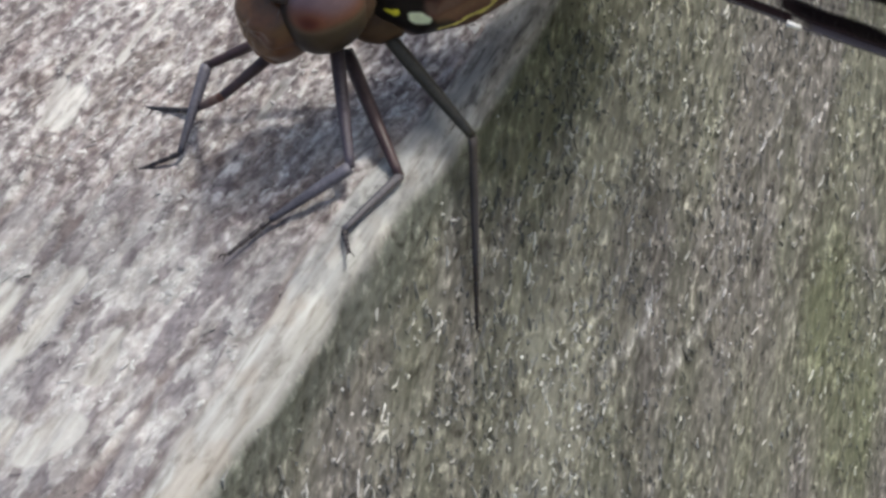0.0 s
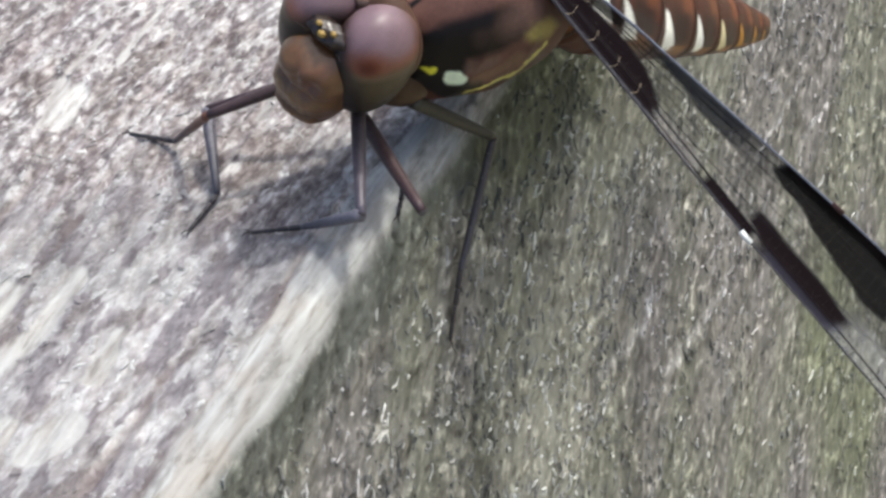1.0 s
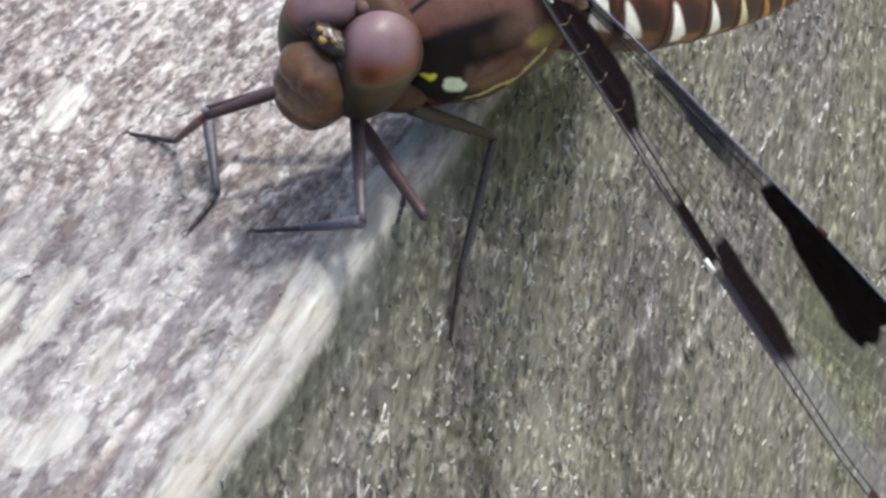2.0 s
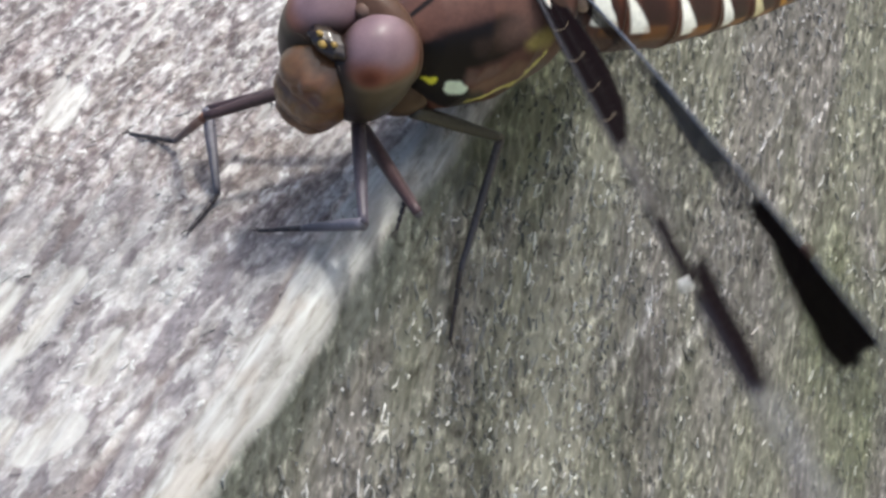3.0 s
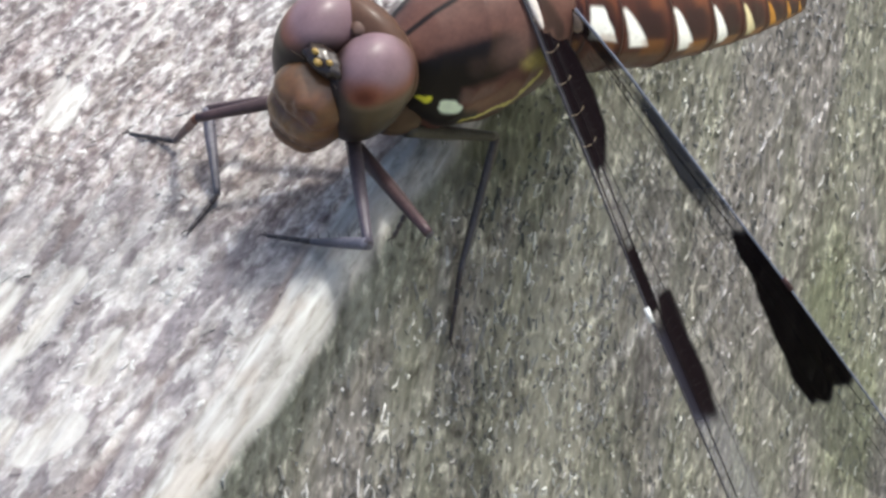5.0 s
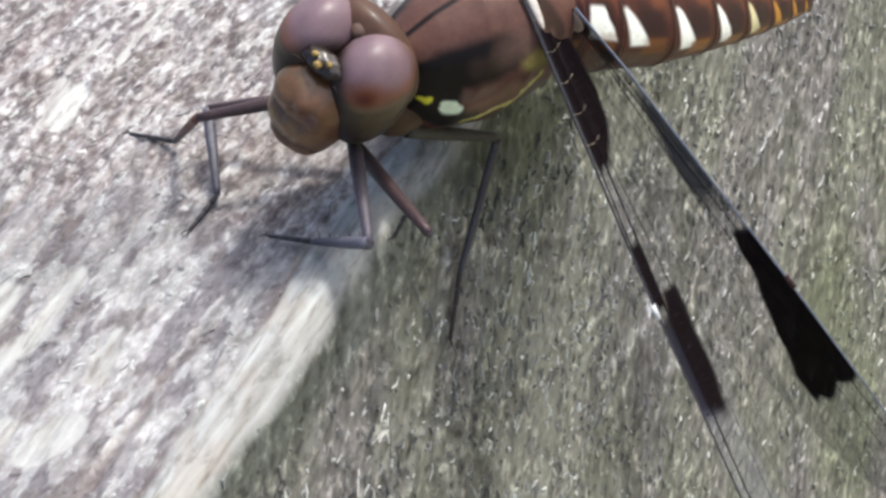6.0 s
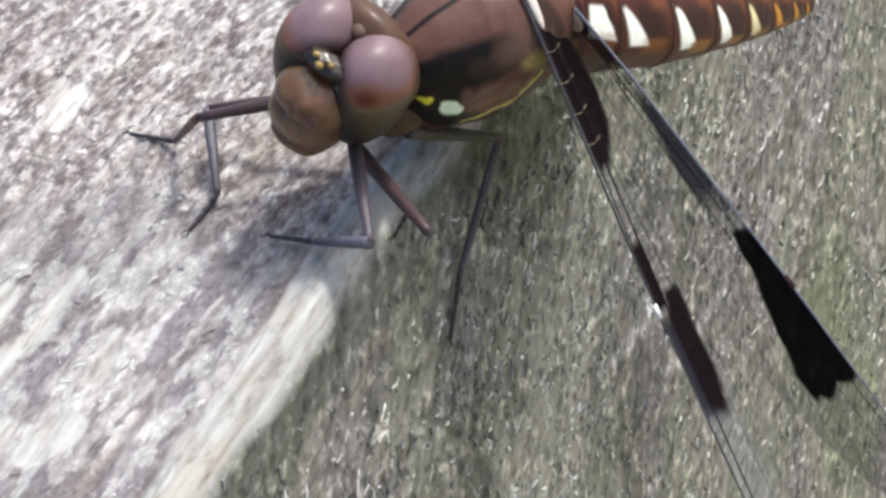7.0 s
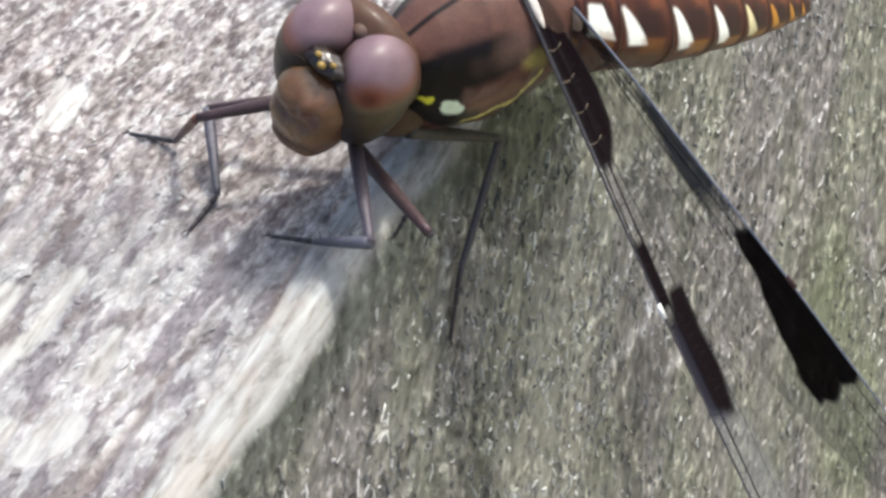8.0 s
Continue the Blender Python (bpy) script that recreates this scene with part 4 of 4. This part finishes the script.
BODY = [(0.0, 0.32, 12.23, 6.59, -20.98, -11.34, -130.19), (0.3, 1.26, 11.99, 5.8, -21.22, -11.92, -126.78), (0.4, 1.34, 11.86, 5.46, -21.93, -14.35, -122.51),
    (0.5, 1.69, 11.5, 5.16, -22.09, -15.94, -121.78), (0.7, 1.89, 11.25, 4.97, -21.93, -17.53, -122.53), (0.8, 1.89, 11.03, 4.82, -22.4, -18.87, -120.6),
    (0.9, 1.86, 10.44, 4.46, -23.91, -22.29, -115.29), (1.0, 1.82, 10.31, 4.37, -24.42, -23.34, -113.71), (1.3, 1.81, 10.21, 4.36, -24.56, -23.32, -113.23),
    (1.5, 1.85, 10.01, 4.28, -24.79, -23.83, -112.58), (1.7, 1.86, 9.98, 4.27, -24.79, -23.85, -112.56), (2.8, 1.98, 9.9, 4.27, -24.47, -23.13, -113.48), (2.9, 1.98, 9.9, 4.27, -24.47, -23.13, -113.48),
    (3.0, 1.99, 9.82, 4.24, -24.63, -23.33, -112.97), (3.1, 1.96, 9.43, 4.11, -25.43, -24.29, -110.52), (3.5, 2.0, 9.34, 4.08, -25.45, -24.34, -110.46),
    (4.0, 2.05, 9.32, 4.07, -25.32, -24.22, -110.87), (4.2, 2.14, 8.84, 3.99, -24.98, -24.38, -112.1), (4.5, 2.16, 8.77, 3.99, -24.86, -24.27, -112.47),
    (4.7, 2.18, 8.74, 3.98, -24.87, -24.29, -112.45), (5.8, 2.23, 8.72, 4.0, -24.77, -23.61, -112.56), (6.5, 2.22, 8.69, 4.0, -24.89, -23.55, -112.15),
    (8.0, 2.14, 8.74, 3.98, -25.38, -23.87, -110.54)]
FORE = [(0.0, -0.826, 0.458, -0.329, -48.0), (0.3, -0.672, 0.689, -0.272, -33.0), (0.4, -0.541, 0.81, -0.227, -26.0),
    (0.5, -0.426, 0.875, -0.23, -24.0), (0.7, -0.454, 0.865, -0.215, -23.0), (0.8, -0.514, 0.807, -0.291, -24.0),
    (0.9, -0.465, 0.798, -0.383, -21.0), (1.0, -0.327, 0.885, -0.33, -17.0), (1.3, -0.318, 0.891, -0.324, -16.0),
    (1.5, -0.309, 0.824, -0.474, -18.0), (1.7, -0.31, 0.824, -0.475, -18.0), (2.8, -0.254, 0.856, -0.451, -19.0), (2.9, -0.254, 0.856, -0.451, -19.0),
    (2.96, -0.228, 0.862, -0.443, -18.2), (3.0, -0.192, 0.851, -0.488, -18.0), (3.04, -0.156, 0.829, -0.535, -17.8), (3.1, -0.196, 0.804, -0.561, -17.0), (3.5, -0.214, 0.796, -0.566, -17.0),
    (4.0, -0.234, 0.786, -0.573, -18.0), (4.2, -0.175, 0.778, -0.604, -18.0), (4.5, -0.184, 0.771, -0.61, -19.0),
    (4.7, -0.192, 0.769, -0.61, -19.0), (5.8, -0.209, 0.769, -0.604, -19.0), (6.5, -0.212, 0.765, -0.608, -19.0),
    (8.0, -0.185, 0.799, -0.573, -17.0)]
HIND = [(0.0, -0.89, 0.374, -0.263, -85.0), (0.3, -0.81, 0.448, -0.378, -85.0), (0.4, -0.734, 0.571, -0.368, -85.0),
    (0.5, -0.641, 0.668, -0.379, -85.0), (0.7, -0.687, 0.611, -0.393, -85.0), (0.8, -0.69, 0.613, -0.384, -85.0),
    (0.9, -0.629, 0.678, -0.379, -82.0), (1.0, -0.576, 0.723, -0.381, -79.0), (1.3, -0.568, 0.732, -0.375, -78.0),
    (1.5, -0.533, 0.739, -0.411, -78.0), (1.7, -0.533, 0.737, -0.416, -78.0), (2.8, -0.514, 0.735, -0.441, -80.0), (2.9, -0.514, 0.735, -0.441, -80.0),
    (2.96, -0.505, 0.740, -0.435, -80.0), (3.0, -0.477, 0.747, -0.462, -79.0), (3.04, -0.445, 0.755, -0.487, -78.0), (3.1, -0.456, 0.76, -0.464, -76.0), (3.5, -0.459, 0.762, -0.457, -76.0),
    (4.0, -0.473, 0.752, -0.458, -77.0), (4.2, -0.439, 0.746, -0.5, -78.0), (4.5, -0.44, 0.743, -0.505, -79.0),
    (4.7, -0.447, 0.739, -0.504, -79.0), (5.8, -0.448, 0.739, -0.504, -79.0), (6.5, -0.448, 0.736, -0.507, -79.0),
    (8.0, -0.422, 0.766, -0.484, -76.0)]
TAIL = [(0.0, -2.66, 0.35, 1.15, -4.6, -32.0, 14.3), (0.35, -2.66, 0.35, 1.15, -4.6, -32.0, 14.3), (0.5, -2.66, 0.35, 1.15, -7.0, -33.0, 10.0), (0.8, -2.66, 0.35, 1.15, -7.0, -28.0, 12.0), (1.0, -2.66, 0.35, 1.15, -12.0, -23.7, 4.8),
    (1.5, -2.66, 0.35, 1.15, -17.4, -15.6, 4.3), (3.2, -2.66, 0.35, 1.15, -9.6, -11.6, 2.9), (3.5, -2.66, 0.35, 1.15, -5.6, -11.8, 2.8),
    (4.5, -2.66, 0.35, 1.15, -1.9, -12.9, 4.2), (8.0, -2.66, 0.35, 1.15, -0.0, -12.3, 1.2)]
HEAD = [(0.0, 7.63, -0.11, -0.09, -9.0, 11.5, 15.3), (0.3, 7.62, -0.14, -0.24, -7.6, 14.7, 14.8), (0.4, 7.61, -0.18, -0.33, -6.2, 16.7, 14.1),
    (0.5, 7.62, -0.15, -0.27, -5.4, 14.8, 15.2), (0.7, 7.62, -0.14, -0.25, -5.3, 14.4, 15.3), (0.8, 7.62, -0.12, -0.21, -4.8, 13.3, 16.0),
    (0.9, 7.62, -0.09, -0.18, -4.4, 12.2, 16.6), (1.0, 7.62, -0.09, -0.17, -4.3, 12.0, 16.7), (1.3, 7.62, -0.09, -0.17, -4.3, 12.0, 16.7),
    (1.5, 7.62, -0.09, -0.17, -4.3, 12.0, 16.8), (1.7, 7.62, -0.09, -0.17, -4.3, 12.0, 16.8), (2.8, 7.62, -0.09, -0.17, -4.3, 12.0, 16.7),
    (3.0, 7.62, -0.09, -0.17, -4.3, 12.0, 16.7), (3.1, 7.63, -0.09, -0.17, -4.3, 11.9, 16.8), (3.5, 7.63, -0.09, -0.17, -4.3, 11.9, 16.8),
    (4.0, 7.63, -0.09, -0.17, -4.3, 11.9, 16.8), (4.2, 7.63, -0.09, -0.17, -4.3, 11.9, 16.8), (4.5, 7.62, -0.09, -0.17, -4.3, 12.0, 16.8),
    (4.7, 7.62, -0.09, -0.17, -4.3, 12.0, 16.8), (5.8, 7.62, -0.09, -0.17, -4.3, 12.0, 16.8), (6.5, 7.62, -0.09, -0.17, -4.3, 12.0, 16.8),
    (7.0, 7.62, -0.09, -0.17, -4.3, 12.0, 16.8), (7.1, 7.2, 0.75, 0.2, -4.3, -32.0, 22.0), (7.2, 7.63, -0.09, -0.14, -4.3, 8.5, 16.8), (7.3, 7.62, -0.09, -0.17, -4.3, 12.0, 16.8),      # a quick lift of the face
    (8.0, 7.63, -0.09, -0.17, -4.3, 11.9, 16.8)]
FORE_ROOT, HIND_ROOT = Vector((-0.19, 1.14, 3.61)), Vector((-2.60, 1.98, 2.81))

def at_time(rows, t):
    """The row at t, gliding between the rows given."""
    for a, b in zip(rows, rows[1:]):
        if a[0] <= t <= b[0]:
            k = (t - a[0]) / (b[0] - a[0])
            k = k * k * (3 - 2 * k)
            return [np.asarray(p, float) * (1 - k) + np.asarray(q, float) * k for p, q in zip(a[1:], b[1:])]
    return [np.asarray(p, float) for p in rows[-1 if t > rows[-1][0] else 0][1:]]


def body_pose(t):
    x, y, z, *turn = at_time(BODY, t)
    return pose(x * MM, y * MM, z * MM, *turn)


def wing_pose(root, span, pitch, side):
    """span: the way to the wing's tip on the left; pitch turns the chord about it."""
    p = Vector(span).normalized()
    c = (Vector((-1, 0, 0)) + p * p.x).normalized()
    c = c * math.cos(radians(pitch)) + p.cross(c) * math.sin(radians(pitch))
    x, y = -c, p
    z = x.cross(y)
    m = Matrix((x, y, z)).transposed()
    if side < 0:
        f = Matrix.Diagonal((1, -1, 1))
        m = f @ m @ f
        root = Vector((root.x, -root.y, root.z))
    return Matrix.Translation(root * MM) @ m.to_4x4()


def bone_pose(a, b, hint):
    """From a to b along x, with z away from the hint's side."""
    x = (b - a).normalized()
    z = (hint - x * hint.dot(x)).normalized()
    y = z.cross(x)
    return Matrix.Translation(a * MM) @ Matrix((x, y, z)).transposed().to_4x4()


def knee_at(hip, ankle, hint, upper, lower):
    d = ankle - hip
    reach = min(d.length, (upper + lower) * 0.999)
    d = d.normalized()
    x = (upper ** 2 - lower ** 2 + reach ** 2) / (2 * reach)
    r = math.sqrt(max(upper ** 2 - x ** 2, 1e-4))
    out = (hint - hip) - d * (hint - hip).dot(d)
    return hip + d * x + out.normalized() * r


def build_dragonfly():
    fly = tagged(new("dragonfly"), "brown skimmer dragonfly with black-banded clear wings perched on timber", "dragonfly")
    made = {"fly": fly, "thorax": build_thorax(fly), "head": build_head(fly), "abdomen": build_abdomen(fly), "legs": []}
    for hind in (False, True):
        for side in (1, -1):
            made[hind, side] = build_wing(fly, hind, side)
    for k, (which, hip, knee, feet, upper, lower) in enumerate(LEGS):
        foot = (Vector(feet[-1][2]) - Vector(feet[-1][1])).length
        red, dark, slate = (0.046, 0.030, 0.028), (0.050, 0.048, 0.060), (0.105, 0.100, 0.125)
        made["legs"].append((leg_piece("femur", fly, upper, 0.35, 0.22, 8, (0.04, 0.034, 0.024) if which == "hind left" else red, {"front left": (0.070, 0.060, 0.078), "hind left": (0.035, 0.032, 0.026)}.get(which, (0.048, 0.027, 0.030)), k), leg_piece("tibia", fly, lower, 0.30 if which in ("front left", "middle right") else 0.22, 0.15, 10, {"front right": (0.13, 0.055, 0.035), "middle left": (0.075, 0.07, 0.08), "hind left": (0.055, 0.045, 0.04)}.get(which, slate), dark, 20 + k), build_tarsus(fly, foot)))
    return made


def motions():
    made = build_dragonfly()
    times = sorted([round(0.1 * k, 1) for k in range(81)] + [2.96, 3.04])      # a quick flick of the wings at 3 s
    walk(made["fly"], [(t, body_pose(t)) for t in times])
    walk(made["head"], [(t, pose(*(v * MM for v in r[:3]), *r[3:])) for t in times for r in [at_time(HEAD, t)]])
    walk(made["abdomen"], [(t, pose(*(v * MM for v in r[:3]), *r[3:])) for t in times for r in [at_time(TAIL, t)]])
    for hind, rows, root in ((False, FORE, FORE_ROOT), (True, HIND, HIND_ROOT)):
        for side in (1, -1):
            if side < 0:                # the right pair stays level, clear of the timber
                rows = [(0.0, -0.45, 0.8, -0.1, -12.0) if hind else (0.0, -0.2, 0.85, -0.15, -12.0)]
            walk(made[hind, side], [(t, wing_pose(root, r[:3], float(r[3]), side)) for t in times for r in [at_time(rows, t)]])
    for (which, hip, knee, feet, upper, lower), (femur, tibia, tarsus) in zip(LEGS, made["legs"]):
        rows = [[], [], []]
        for t in times:
            m = body_pose(t)
            back = m.inverted()
            h = m @ (Vector(hip) * MM) / MM
            ankle, foot = [Vector(v) for v in at_time(feet, t)]
            k = knee_at(h, ankle, Vector(at_time(knee, t)[0]), upper, lower)
            bend = (k - (h + ankle) / 2)
            rows[0].append((t, back @ bone_pose(h, k, bend)))
            rows[1].append((t, back @ bone_pose(k, ankle, bend)))
            rows[2].append((t, back @ bone_pose(ankle, foot, Vector((0, 0, 1)) if which != "hind left" else Vector((1, 0, 0)))))
        for piece, r in zip((femur, tibia, tarsus), rows):
            walk(piece, r)


build_ground()
build_timber()
motions()
